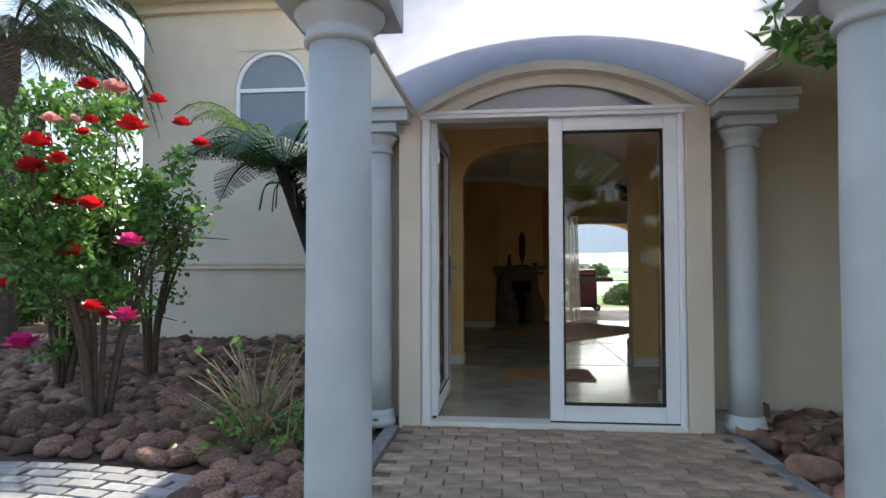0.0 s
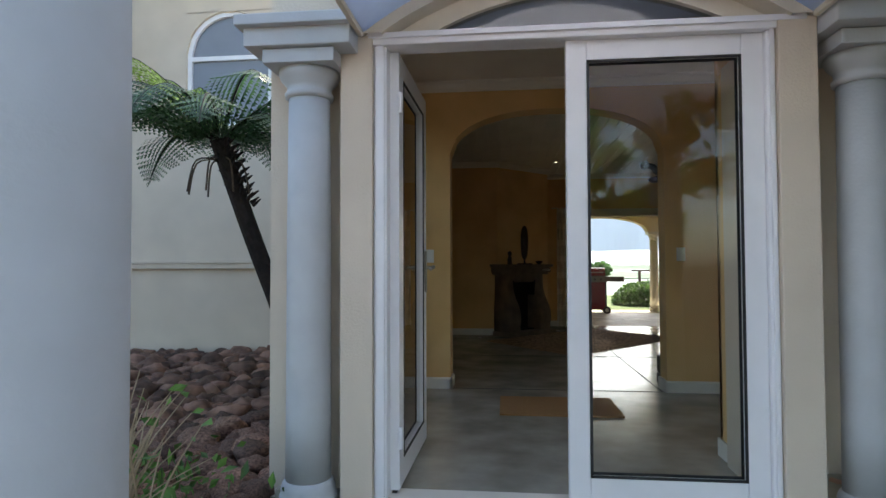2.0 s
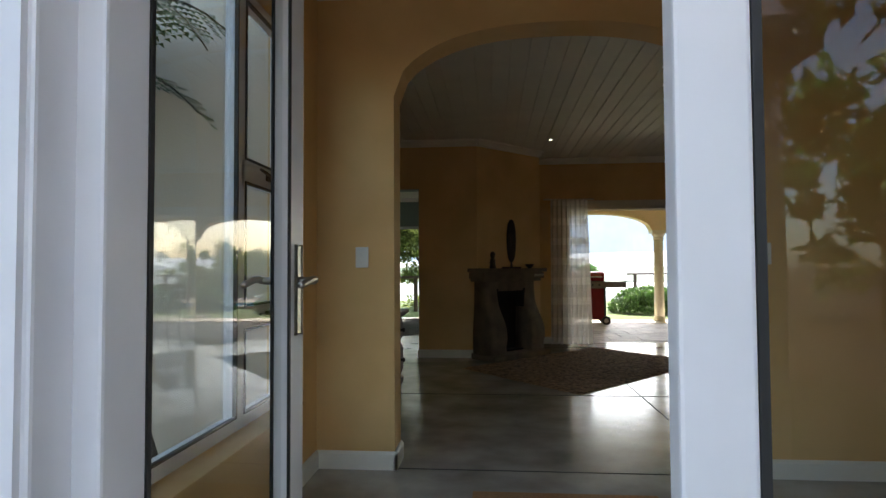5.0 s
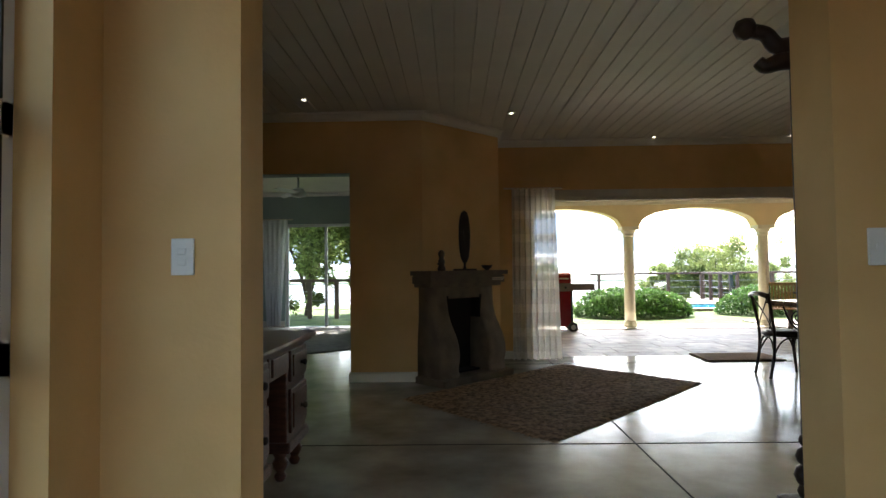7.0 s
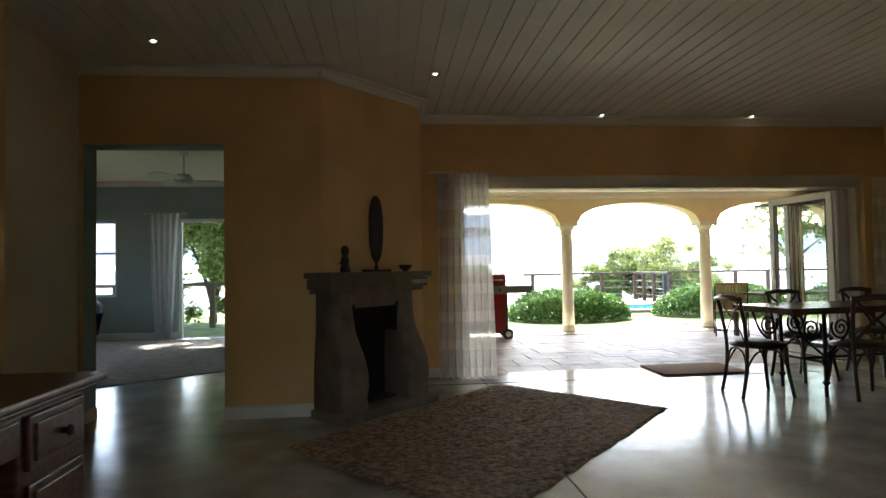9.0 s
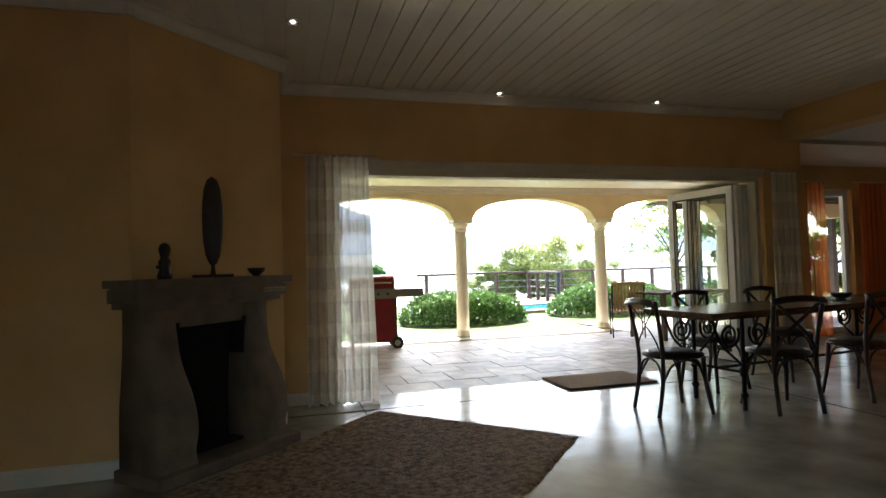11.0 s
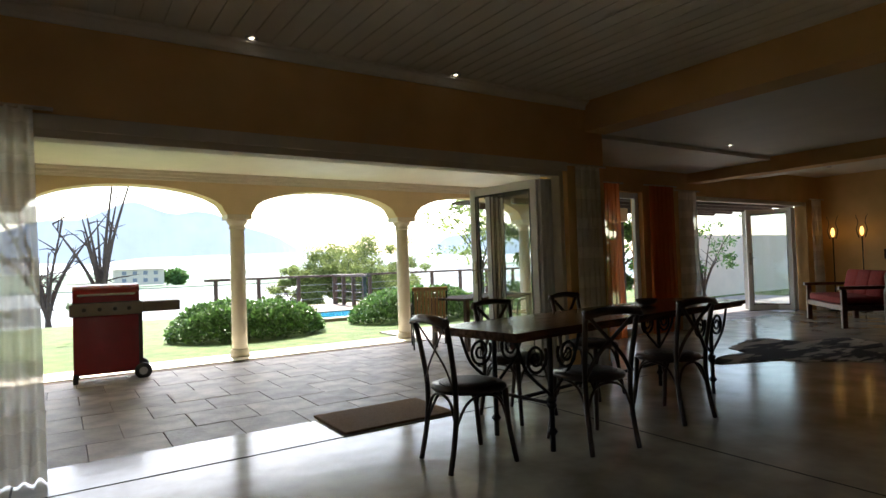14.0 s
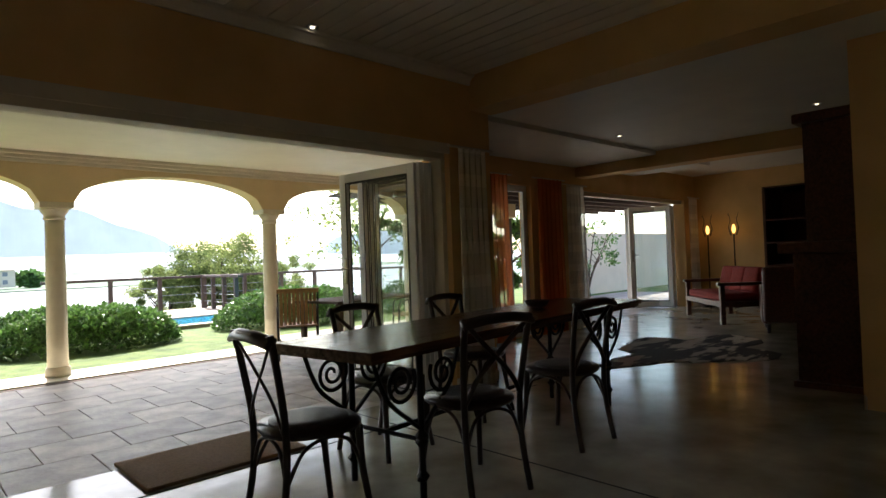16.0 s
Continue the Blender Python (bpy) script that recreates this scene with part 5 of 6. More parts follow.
fan(pose(-1.75, 15.6, HC))
wc = thing("wicker_armchair", pose(-3.95, 17.0, 0, 0, 0, -50), "dark brown wicker armchair on the carpet", "armchair")
bm = B()
prism(bm, [(0.4 * math.cos(a), 0.4 * math.sin(a)) for a in [6.283 * k / 20 for k in range(20)]], 0.26, 0.42)
part("seat", bm, M_DARKWOOD, wc)
bm = B()
n = 16
pv = None
for i in range(n + 1):
    a = radians(60 + 240 * i / n)
    h = 0.55 + 0.3 * math.sin(math.pi * i / n)
    r = [bm.verts.new((0.42 * math.cos(a), 0.42 * math.sin(a), 0.2)), bm.verts.new((0.50 * math.cos(a), 0.50 * math.sin(a), h)), bm.verts.new((0.42 * math.cos(a), 0.42 * math.sin(a), h)), bm.verts.new((0.36 * math.cos(a), 0.36 * math.sin(a), 0.3))]
    if pv:
        for k in range(4):
            bm.faces.new((pv[k], pv[(k + 1) % 4], r[(k + 1) % 4], r[k]))
    pv = r
part("backrest", bm, M_WICKER, wc, "woven wicker back", True)
for x, y in ((0.25, 0.25), (-0.25, 0.25), (0.25, -0.25), (-0.25, -0.25)):
    bm = B()
    tube(bm, [(x * 1.1, y * 1.1, 0), (x, y, 0.27)], 0.025, 0.03, 8)
    part("leg", bm, M_DARKWOOD, wc)


# ---- terrace things ----
def barbecue(m):
    b = thing("barbecue", m, "red enamel gas barbecue on a wheeled cart on the terrace", "barbecue")
    bm = B()
    box(bm, -0.33, 0.33, -0.24, 0.24, 0.10, 0.76, 0.015)
    part("cabinet", bm, M_BBQRED, b)
    bm = B()
    box(bm, -0.34, 0.34, -0.27, 0.27, 0.76, 0.91, 0.01)
    part("firebox", bm, M_BLACK, b)
    bm = B()
    n = 10
    pr = [(-0.26, 0.91)] + [(-0.26 * math.cos(math.pi * k / n), 1.0 + 0.11 * math.sin(math.pi * k / n) ** 0.6) for k in range(n + 1)] + [(0.26, 0.91)]
    prism(bm, pr, -0.33, 0.33, Matrix(((0, 0, 1, 0), (1, 0, 0, 0), (0, 1, 0, 0), (0, 0, 0, 1))))
    lid = part("lid", bm, M_BBQRED, b, "domed red lid")
    bm = B()
    tube(bm, smooth_path([(-0.24, -0.26, 0.99), (-0.24, -0.30, 0.995), (0.24, -0.30, 0.995), (0.24, -0.26, 0.99)], 3), 0.011, 0.011, 8)
    part("handle", bm, M_STEEL, lid)
    bm = B()
    box(bm, -0.36, 0.36, -0.32, -0.25, 0.76, 0.90, 0.008)
    pn = part("control_panel", bm, M_SHELFGREY, b)
    for x in (-0.22, -0.07, 0.08, 0.22):
        bm = B()
        lathe(bm, [(0.024, 0), (0.02, 0.025)], 14, pose(x, -0.32, 0.83, 90, 0, 0))
        part("knob", bm, M_BLACK, pn)
    bm = B()
    box(bm, 0.362, 0.76, -0.31, 0.24, 0.775, 0.895, 0.01)
    part("side_shelf", bm, M_SHELFGREY, b)
    for x, y in ((-0.31, -0.22), (-0.31, 0.22)):
        bm = B()
        box(bm, x - 0.025, x + 0.025, y - 0.025, y + 0.025, 0, 0.12)
        part("leg", bm, M_BLACK, b)
    bm = B()
    box(bm, 0.32, 0.36, -0.24, 0.22, 0.06, 0.78)
    part("side_panel", bm, M_BLACK, b)
    for y in (-0.24, 0.24):
        bm = B()
        lathe(bm, [(0.03, -0.025), (0.085, -0.025), (0.092, -0.015), (0.092, 0.015), (0.085, 0.025), (0.03, 0.025)], 22, pose(0.36, y, 0.092, 90, 0, 0))
        w = part("wheel", bm, M_BLACK, b, "", True)
        bm = B()
        lathe(bm, [(0.045, -0.028), (0.045, 0.028)], 16, pose(0.36, y, 0.092, 90, 0, 0))
        part("rim", bm, M_STEEL, w)


barbecue(pose(2.62, 17.35, PZ, 0, 0, -3))


def garden_chair(m):
    c = thing("garden_chair", m, "slatted teak and black metal garden armchair on the terrace", "chair", "garden chairs")
    for s in (-1, 1):
        bm = B()
        tube(bm, smooth_path([(0.22, s * 0.25, 0), (0.2, s * 0.25, 0.4), (0.15, s * 0.25, 0.62), (-0.2, s * 0.25, 0.64)], 5), 0.012, 0.012, 6)
        tube(bm, smooth_path([(-0.28, s * 0.24, 0), (-0.2, s * 0.24, 0.42), (-0.34, s * 0.24, 0.88)], 5), 0.012, 0.012, 6)
        part("side_frame", bm, M_IRON, c)
    for k in range(7):
        bm = B()
        x = -0.19 + 0.065 * k
        box(bm, x - 0.024, x + 0.024, -0.24, 0.24, 0.41, 0.43, 0.004)
        part("seat_slat", bm, M_TEAK, c)
    for k in range(9):
        bm = B()
        y = -0.2 + 0.05 * k
        box(bm, -0.009, 0.009, y - 0.019, y + 0.019, 0, 0.46, 0.003, pose(-0.215, 0, 0.44, 0, -16, 0))
        part("back_slat", bm, M_TEAK, c)
    bm = B()
    box(bm, -0.012, 0.012, -0.25, 0.25, 0.42, 0.47, 0.004, pose(-0.212, 0, 0.44, 0, -16, 0))
    part("top_rail", bm, M_TEAK, c)
    return c


gc = garden_chair(pose(6.68, 16.75, PZ, 0, 0, 62))
copy_thing(gc, pose(8.35, 16.5, PZ, 0, 0, 150))
gt = thing("garden_table", pose(7.4, 16.4, PZ, 0, 0, 8), "dark slatted garden table on the terrace", "table")
for k in range(8):
    bm = B()
    box(bm, -0.75, 0.75, -0.42 + k * 0.105, -0.42 + k * 0.105 + 0.095, 0.70, 0.73, 0.004)
    part("slat", bm, M_RAIL, gt)
for x in (-0.65, 0.65):
    for y in (-0.34, 0.34):
        bm = B()
        box(bm, x - 0.03, x + 0.03, y - 0.03, y + 0.03, 0, 0.7)
        part("leg", bm, M_RAIL, gt)


# ---- garden beyond the terrace ----
def leaves(name, spots, size, material, parent, seed=1, long=1.8, droop=0.0):
    """Small folded leaves at (place, radius) spots, as one mesh."""
    r = random.Random(seed)
    verts, faces = [], []
    for p in spots:
        d = Vector((r.gauss(0, 1), r.gauss(0, 1), r.gauss(0.3, 0.8) - droop)).normalized()
        u = d.orthogonal().normalized()
        u.rotate(Matrix.Rotation(r.uniform(0, 6.28), 3, d))
        s = size * r.uniform(0.6, 1.3)
        b = Vector(p)
        n = len(verts)
        k = d.cross(u) * s * 0.18
        verts += [b, b + d * s * long * 0.5 + u * s * 0.5 + k, b + d * s * long, b + d * s * long * 0.5 - u * s * 0.5 + k]
        faces += [(n, n + 1, n + 2), (n, n + 2, n + 3)]
    return raw(name, [tuple(v) for v in verts], faces, material, parent)


def hedge(m, lx, ly, h, n, label, seed):
    t = thing("hedge", m, label, "hedge", "hedges")
    r = random.Random(seed)
    sp = []
    for _ in range(n):
        a, b = r.uniform(-1, 1), r.uniform(-1, 1)
        if a * a + b * b > 1:
            continue
        top = h * (1 - 0.78 * (a * a + b * b) ** 2.3) * (0.86 + 0.22 * noise.noise((a * 3, b * 3, seed)))
        z = top * (1 - r.random() ** 2.2 * 0.9)
        sp.append((a * lx, b * ly, max(0.02, z)))
    leaves("foliage", sp, 0.042, M_LEAF_HEDGE, t, seed)
    bm = B()
    for k in range(10):
        a = r.uniform(0, 6.28)
        tube(bm, [(lx * 0.3 * math.cos(a), ly * 0.3 * math.sin(a), 0), (lx * 0.6 * math.cos(a), ly * 0.6 * math.sin(a), h * 0.45)], 0.015, 0.006, 5)
    part("stem", bm, M_BARK, t)


hedge(pose(5.12, 20.6, -0.055), 1.42, 0.95, 0.72, 17000, "rounded glossy green hedge at the lawn edge", 1)
hedge(pose(9.0, 20.9, -0.055), 1.70, 0.95, 0.76, 17000, "rounded glossy green hedge beside the pool", 2)
hedge(pose(12.6, 20.8, -0.055), 1.6, 0.95, 0.8, 8000, "rounded glossy green hedge beside the lawn", 3)

bm = B()
box(bm, 6.6, 9.4, 21.9, 22.25, -0.3, 0.02, 0.02)
structure("pavement_pool", bm, M_DECK, "sandstone coping of the pool")
bm = B()
box(bm, 6.62, 16, 22.25, 24.3, -0.2, -0.03)
tagged(link("pool", bm, M_POOL), "bright blue swimming pool", "pool", "", "structure")
bm = B()
box(bm, 5.8, 24, 24.3, 27.3, -0.5, 0.0)
structure("pavement_deck", bm, M_DECK, "weathered timber deck above the lake")


def railing(p, q, n, label):
    p, q = Vector(p), Vector(q)
    d = (q - p).normalized()
    rl = thing("railing", pose(p.x, p.y, 0, 0, 0, math.degrees(math.atan2(d.y, d.x))), label, "railing")
    L = (q - p).length
    for k in range(n + 1):
        bm = B()
        x = L * k / n
        box(bm, x - 0.05, x + 0.05, -0.05, 0.05, -0.02, 0.87, 0.006)
        part("post", bm, M_RAIL, rl)
    bm = B()
    box(bm, -0.3, L + 0.1, -0.07, 0.07, 0.87, 0.94, 0.008)
    part("handrail", bm, M_RAIL, rl)
    for z in (0.2, 0.42, 0.64):
        bm = B()
        tube(bm, [(0, 0, z), (L, 0, z)], 0.006, 0.006, 5)
        part("cable", bm, M_STEEL, rl)


railing((5.9, 27.0), (15.6, 27.0), 8, "dark timber deck railing with steel cables")
railing((15.6, 27.0), (17.4, 24.6), 3, "dark timber deck railing turning back")
railing((9.4, 24.6), (9.5, 27.0), 3, "dark timber deck gate railing")


def tree(m, h, spread, n, label, mat_=None, seed=1, size=0.09, bare=False, trunk=0.09, low=0.25, clumps=22):
    t = thing("tree", m, label, "tree")
    r = random.Random(seed)
    bm = B()
    tips = []
    limbs = 6 if not bare else 9
    for k in range(limbs):
        a = 6.283 * k / limbs + r.uniform(-0.4, 0.4)
        s = r.uniform(0.35, 0.95)
        e = Vector((spread * s * math.cos(a), spread * s * math.sin(a), h * r.uniform(0.6, 0.98)))
        mid = Vector((e.x * 0.3, e.y * 0.3, h * low + (e.z - h * low) * 0.45))
        pts = smooth_path([(0, 0, 0), (0.02, 0.02, h * low), mid, e], 5)
        tube(bm, pts, trunk, trunk * 0.12, 7)
        tips.append(e)
        for _ in range(4 if not bare else 6):
            j = r.randrange(8, len(pts))
            q = pts[j] + Vector((r.gauss(0, 1), r.gauss(0, 1), r.gauss(0.5, 0.8))) * spread * 0.22
            tube(bm, [pts[j], pts[j].lerp(q, 0.5) + Vector((0, 0, 0.05)), q], trunk * 0.25, trunk * 0.05, 5)
            tips.append(q)
    part("trunk", bm, M_BARK, t, "", True)
    if not bare:
        cl = [(r.choice(tips) + Vector((r.gauss(0, 1), r.gauss(0, 1), r.gauss(-0.2, 0.8))) * spread * 0.25, spread * r.uniform(0.10, 0.24)) for _ in range(clumps)]
        sp = []
        for _ in range(n):
            c, rad = r.choice(cl)
            v = Vector((r.gauss(0, 1), r.gauss(0, 1), r.gauss(0, 1)))
            v = v.normalized() * rad * r.random() ** 0.45
            sp.append(c + Vector((v.x, v.y, v.z * 0.75)))
        leaves("crown", sp, size, mat_ or M_LEAF_TREE, t, seed, 2.2, 0.4)
    return t


tree(pose(12.3, 31.0, -2.0), 3.6, 1.9, 64000, "broad olive-green tree below the deck", seed=3, size=0.042, clumps=240)
tree(pose(14.3, 32.0, -2.0), 3.0, 1.4, 24000, "olive-green tree at the lake shore", seed=5, size=0.045, clumps=80)
tree(pose(10.6, 33.0, -2.0), 3.1, 1.2, 18000, "olive-green tree at the lake shore", seed=6, size=0.045, clumps=60)
tree(pose(12.0, 22.5, -0.06), 3.9, 1.9, 1300, "slender tree with sparse leaves near the terrace", seed=8, size=0.075, clumps=60, trunk=0.05)
tree(pose(14.0, 19.8, -0.06), 2.2, 1.4, 6000, "dense green shrub tree beside the terrace", M_LEAF_HEDGE, 9, 0.07, clumps=26)
tree(pose(3.4, 33, -2.0), 7.6, 1.7, 0, "tall bare leafless tree by the lake", seed=11, bare=True, trunk=0.13)
tree(pose(1.8, 35, -2.0), 6.4, 2.6, 0, "bare leafless tree by the lake", seed=12, bare=True, trunk=0.12)
tree(pose(2.9, 22.4, -0.06), 0.75, 0.5, 2600, "pale flowering shrub behind the lawn", M_PALELEAF, 51, 0.03, trunk=0.02, low=0.05)
tree(pose(1.0, 22.2, -0.06), 0.7, 0.6, 2600, "pale flowering shrub behind the lawn", M_PALELEAF, 52, 0.03, trunk=0.02, low=0.05)
tree(pose(-3.2, 22.0, -0.1), 4.3, 2.2, 20000, "leafy tree outside the bedroom", seed=14, size=0.07, clumps=110, low=0.08)
tree(pose(-1.3, 23.0, -0.1), 4.0, 1.9, 16000, "leafy tree outside the bedroom", seed=15, size=0.07, clumps=90, low=0.08)
railing((-8, 20.4), (1.2, 20.4), 14, "thin dark garden fence railing")
tree(pose(11.0, 18.6, -0.06), 2.3, 0.9, 3500, "green shrub outside the narrow door", M_LEAF_HEDGE, 17, 0.06, clumps=20, trunk=0.04, low=0.1)
tree(pose(16.8, 18.9, -0.06), 2.0, 1.0, 900, "climbing shrub on the garden wall", M_LEAF_HEDGE, 18, 0.05, clumps=22, trunk=0.05, low=0.1)
bm = B()
box(bm, 15.6, 26, 19.6, 19.85, -0.1, 1.75)
structure("wall_garden", bm, M_STUCCO, "plain cream garden wall outside the lounge")
bm = B()
box(bm, 7.0, 19, EY + 0.22, 19.0, -0.2, -0.03)
structure("pavement_lounge", bm, M_TILE, "slate paving outside the lounge")
# beams and solid roof run on past the narrow door to dim the lounge
pg = thing("pergola", pose(0, 0, 0), "dark timber pergola outside the narrow door, lengthened to shade the lounge", "pergola")
for k in range(6):
    bm = B()
    box(bm, 9.0, 16.8, 16.0 + 0.5 * k, 16.08 + 0.5 * k, 2.2, 2.3)
    part("beam", bm, M_RAIL, pg)
bm = B()
box(bm, 8.6, 17.0, 15.45, 18.9, 2.31, 2.35)
part("roof_shade_sheet", bm, M_RAIL, pg)
for x in (12.9,):
    bm = B()
    box(bm, x, x + 0.12, 18.4, 18.52, -0.03, 2.2)
    part("post", bm, M_RAIL, pg)

# far house on the shore
fh = thing("house", pose(19, 175, -1.6) @ Matrix.Diagonal((0.78, 0.78, 0.78, 1)), "pale two-storey house far across the lake", "house")
bm = B()
box(bm, -7, 7, -4, 4, 0, 5.0)
part("wall", bm, M_STUCCO, fh)
bm = B()
prism(bm, [(-5, 5.0), (5, 5.0), (0, 6.4)], -7.5, 7.5, Matrix(((0, 0, 1, 0), (1, 0, 0, 0), (0, 1, 0, 0), (0, 0, 0, 1))))
part("roof", bm, M_ROOF, fh)
for x in (-5, -2, 1, 4):
    for z in (0.9, 3.2):
        bm = B()
        box(bm, x, x + 1.2, -4.05, -3.98, z, z + 1.2)
        part("window", bm, M_BLIND, fh)
tree(pose(27.5, 176, -2.0), 3.4, 2.8, 2500, "round bush beside the far house", M_LEAF_HEDGE, 21, 0.5, trunk=0.3)
bm = B()
box(bm, -60, 62, 150, 560, -2.6, -2.0)
structure("ground_spit", bm, M_FARSHORE, "low green spit of land in the lake")


# ---- front garden ----
def rose_bush(m, h, spread, n, label, seed, flowers):
    t = thing("rose_bush", m, label, "rose bush", "rose bushes")
    r = random.Random(seed)
    bm = B()
    tips = []
    for k in range(9):
        a = r.uniform(0, 6.28)
        s = r.uniform(0.3, 1.0) * spread
        e = Vector((s * math.cos(a), s * math.sin(a), h * r.uniform(0.65, 0.98)))
        pts = smooth_path([(0.05 * math.cos(a), 0.05 * math.sin(a), 0), (e.x * 0.25, e.y * 0.25, h * 0.3), (e.x * 0.6, e.y * 0.6, h * 0.55), e], 5)
        tube(bm, pts, r.uniform(0.018, 0.03), 0.005, 6)
        for _ in range(4):
            j = r.randrange(6, len(pts))
            q = pts[j] + Vector((r.gauss(0, 1), r.gauss(0, 1), r.gauss(0.4, 0.6))) * spread * 0.3
            tube(bm, [pts[j], q], 0.007, 0.003, 5)
            tips.append(q)
        tips.append(e)
    part("stem", bm, M_BARK, t, "", True)
    cl = [(r.choice(tips) + Vector((r.gauss(0, 1), r.gauss(0, 1), r.gauss(-0.3, 0.9))) * spread * 0.2, r.uniform(0.12, 0.26)) for _ in range(46)]
    sp = []
    for _ in range(n):
        c, rad = r.choice(cl)
        v = Vector((r.gauss(0, 1), r.gauss(0, 1), r.gauss(0, 1))).normalized() * rad * r.random() ** 0.4
        p = c + v
        if p.z > 0.3 and p.x ** 2 + p.y ** 2 < (spread * 1.12) ** 2:
            sp.append(p)
    leaves("foliage", sp, 0.042, M_LEAF_ROSE, t, seed, 1.6)
    for p, mt, s in flowers:
        s *= 1.25
        bm = B()
        rr = random.Random(int(p[0] * 100 + p[2] * 77))
        for ring, cnt in ((0.2, 4), (0.6, 6), (1.0, 8)):
            for k in range(cnt):
                a = 6.283 * k / cnt + rr.random()
                tilt = 0.25 + 0.75 * ring
                d = Vector((math.cos(a) * tilt, math.sin(a) * tilt, 1.15 - ring * 0.8)).normalized()
                u = Vector((-math.sin(a), math.cos(a), 0))
                b0 = Vector((math.cos(a), math.sin(a), 0)) * s * 0.12 * ring
                v = [b0 - u * s * 0.1, b0 + u * s * 0.1, b0 + d * s * 0.6 + u * s * 0.42, b0 + d * s * 0.98 + u * s * 0.2, b0 + d * s * 0.98 - u * s * 0.2, b0 + d * s * 0.6 - u * s * 0.42]
                bm.faces.new([bm.verts.new(Vector(p) + w - Vector((0, 0, s * 0.4))) for w in v])
        part("flower", bm, mt, t)


RB = "tall rose bush with red and pink flowers"
F = []
R0 = Vector((-2.42, 5.3, -0.03))


def fl(px, py, depth, mt, s):
    """A flower on the bush, by its bearing from the path and its distance."""
    u, v = (px - 784) / 1040, (441 - py) / 1040
    a = radians(5.9)
    x, y, z = u * depth, depth, v * depth
    return (0.54 + x * math.cos(a) - y * math.sin(a) - R0.x, 1.24 + x * math.sin(a) + y * math.cos(a) - R0.y, 1.09 + z + depth * 0.033 - R0.z), mt, s


for px, py, mt, s in ((60, 245, M_RED, 0.075), (50, 292, M_RED, 0.085), (98, 278, M_RED, 0.06), (226, 216, M_RED, 0.08), (273, 172, M_RED, 0.05), (150, 145, M_RED, 0.06), (108, 352, M_RED, 0.075), (155, 358, M_RED, 0.065), (122, 443, M_RED, 0.075), (228, 425, M_PINK, 0.085), (317, 213, M_RED, 0.05), (352, 250, M_RED, 0.05), (40, 603, M_PINK, 0.10), (163, 540, M_RED, 0.06), (219, 556, M_PINK, 0.075), (184, 553, M_RED, 0.045), (128, 210, M_PALEPINK, 0.055), (198, 150, M_PALEPINK, 0.07), (85, 205, M_PALEPINK, 0.05), (142, 230, M_RED, 0.04), (155, 208, M_RED, 0.04), (8, 500, M_RED, 0.06)):
    F.append(fl(px, py, 3.7 + 0.35 * math.sin(px), mt, s))
rose_bush(pose(*R0), 2.25, 0.70, 7500, RB + " among the river rocks", 5, F)
rose_bush(pose(-3.05, 6.9, -0.03), 1.8, 0.45, 400, "leggy rose bush with bare stems at its foot", 6, [])
rose_bush(pose(-3.6, 6.4, -0.03), 2.2, 0.8, 3000, RB, 8, [])


def dry_bush(m, label, seed, n=60, green=40):
    t = thing("dry_bush", m, label, "shrub")
    r = random.Random(seed)
    bm = B()
    sp = []
    for k in range(n):
        a = r.uniform(0, 6.28)
        s = r.uniform(0.1, 0.5)
        e = Vector((s * math.cos(a), s * math.sin(a), r.uniform(0.25, 0.72)))
        p = [(0.03 * math.cos(a), 0.03 * math.sin(a), 0), (e.x * 0.4 + r.gauss(0, 0.03), e.y * 0.4, e.z * 0.55), tuple(e)]
        tube(bm, smooth_path(p, 3), 0.007, 0.002, 4)
        if r.random() < 0.4:
            sp.append(e)
    part("twig_tangle", bm, M_TWIG, t)
    leaves("foliage", [Vector((r.gauss(0, 0.2), r.gauss(0, 0.2), r.uniform(0.02, 0.25))) for _ in range(green)] + sp, 0.035, M_LEAF_ROSE, t, seed, 2)


dry_bush(pose(-1.03, 4.88, -0.03), "dry twiggy shrub among the river rocks", 3)
dry_bush(pose(-0.8, 4.75, -0.03), "small green weed among the river rocks", 4, 4, 190)
dry_bush(pose(-1.15, 5.2, -0.03), "small green weed among the river rocks", 9, 6, 240)


def frond(bm_leaf, base, direction, length, rise, droop, width, n=26, seed=0, stem=None):
    r = random.Random(seed)
    pts = []
    d = Vector((*direction, 0)).normalized()
    for i in range(n + 1):
        u = i / n
        pts.append(Vector(base) + d * length * u * (1 - 0.12 * u) + Vector((0, 0, rise * math.sin(u * 1.9) - droop * u * u)))
    if stem is not None:
        tube(stem, pts[::3] + [pts[-1]], 0.011, 0.003, 5)
    side = Vector((-d.y, d.x, 0))
    verts, faces = bm_leaf
    for i in range(3, n):
        u = i / n
        w = width * math.sin(math.pi * min(1, u * 0.92 + 0.1)) ** 0.7
        for s in (-1, 1):
            tip_ = pts[i] + side * s * w + d * w * 0.35 + Vector((0, 0, -0.42 * w + r.uniform(-0.02, 0.02)))
            t2 = (pts[i + 1] - pts[i]) if i < n else d * 0.02
            steps = 7
            ax = tip_ - pts[i]
            for q in range(steps):
                f0 = (q + 0.2) / steps
                c0 = pts[i] + ax * f0
                lw = t2.length * 0.95 * (1 - 0.6 * f0)
                k = len(verts)
                sl = ax.normalized() * (ax.length / steps * 0.8)
                td = t2.normalized()
                verts.extend([tuple(c0 - td * lw), tuple(c0 + sl * 0.5 - td * lw * 0.2), tuple(c0 + sl), tuple(c0 + td * lw)])
                faces.append((k, k + 1, k + 2, k + 3))


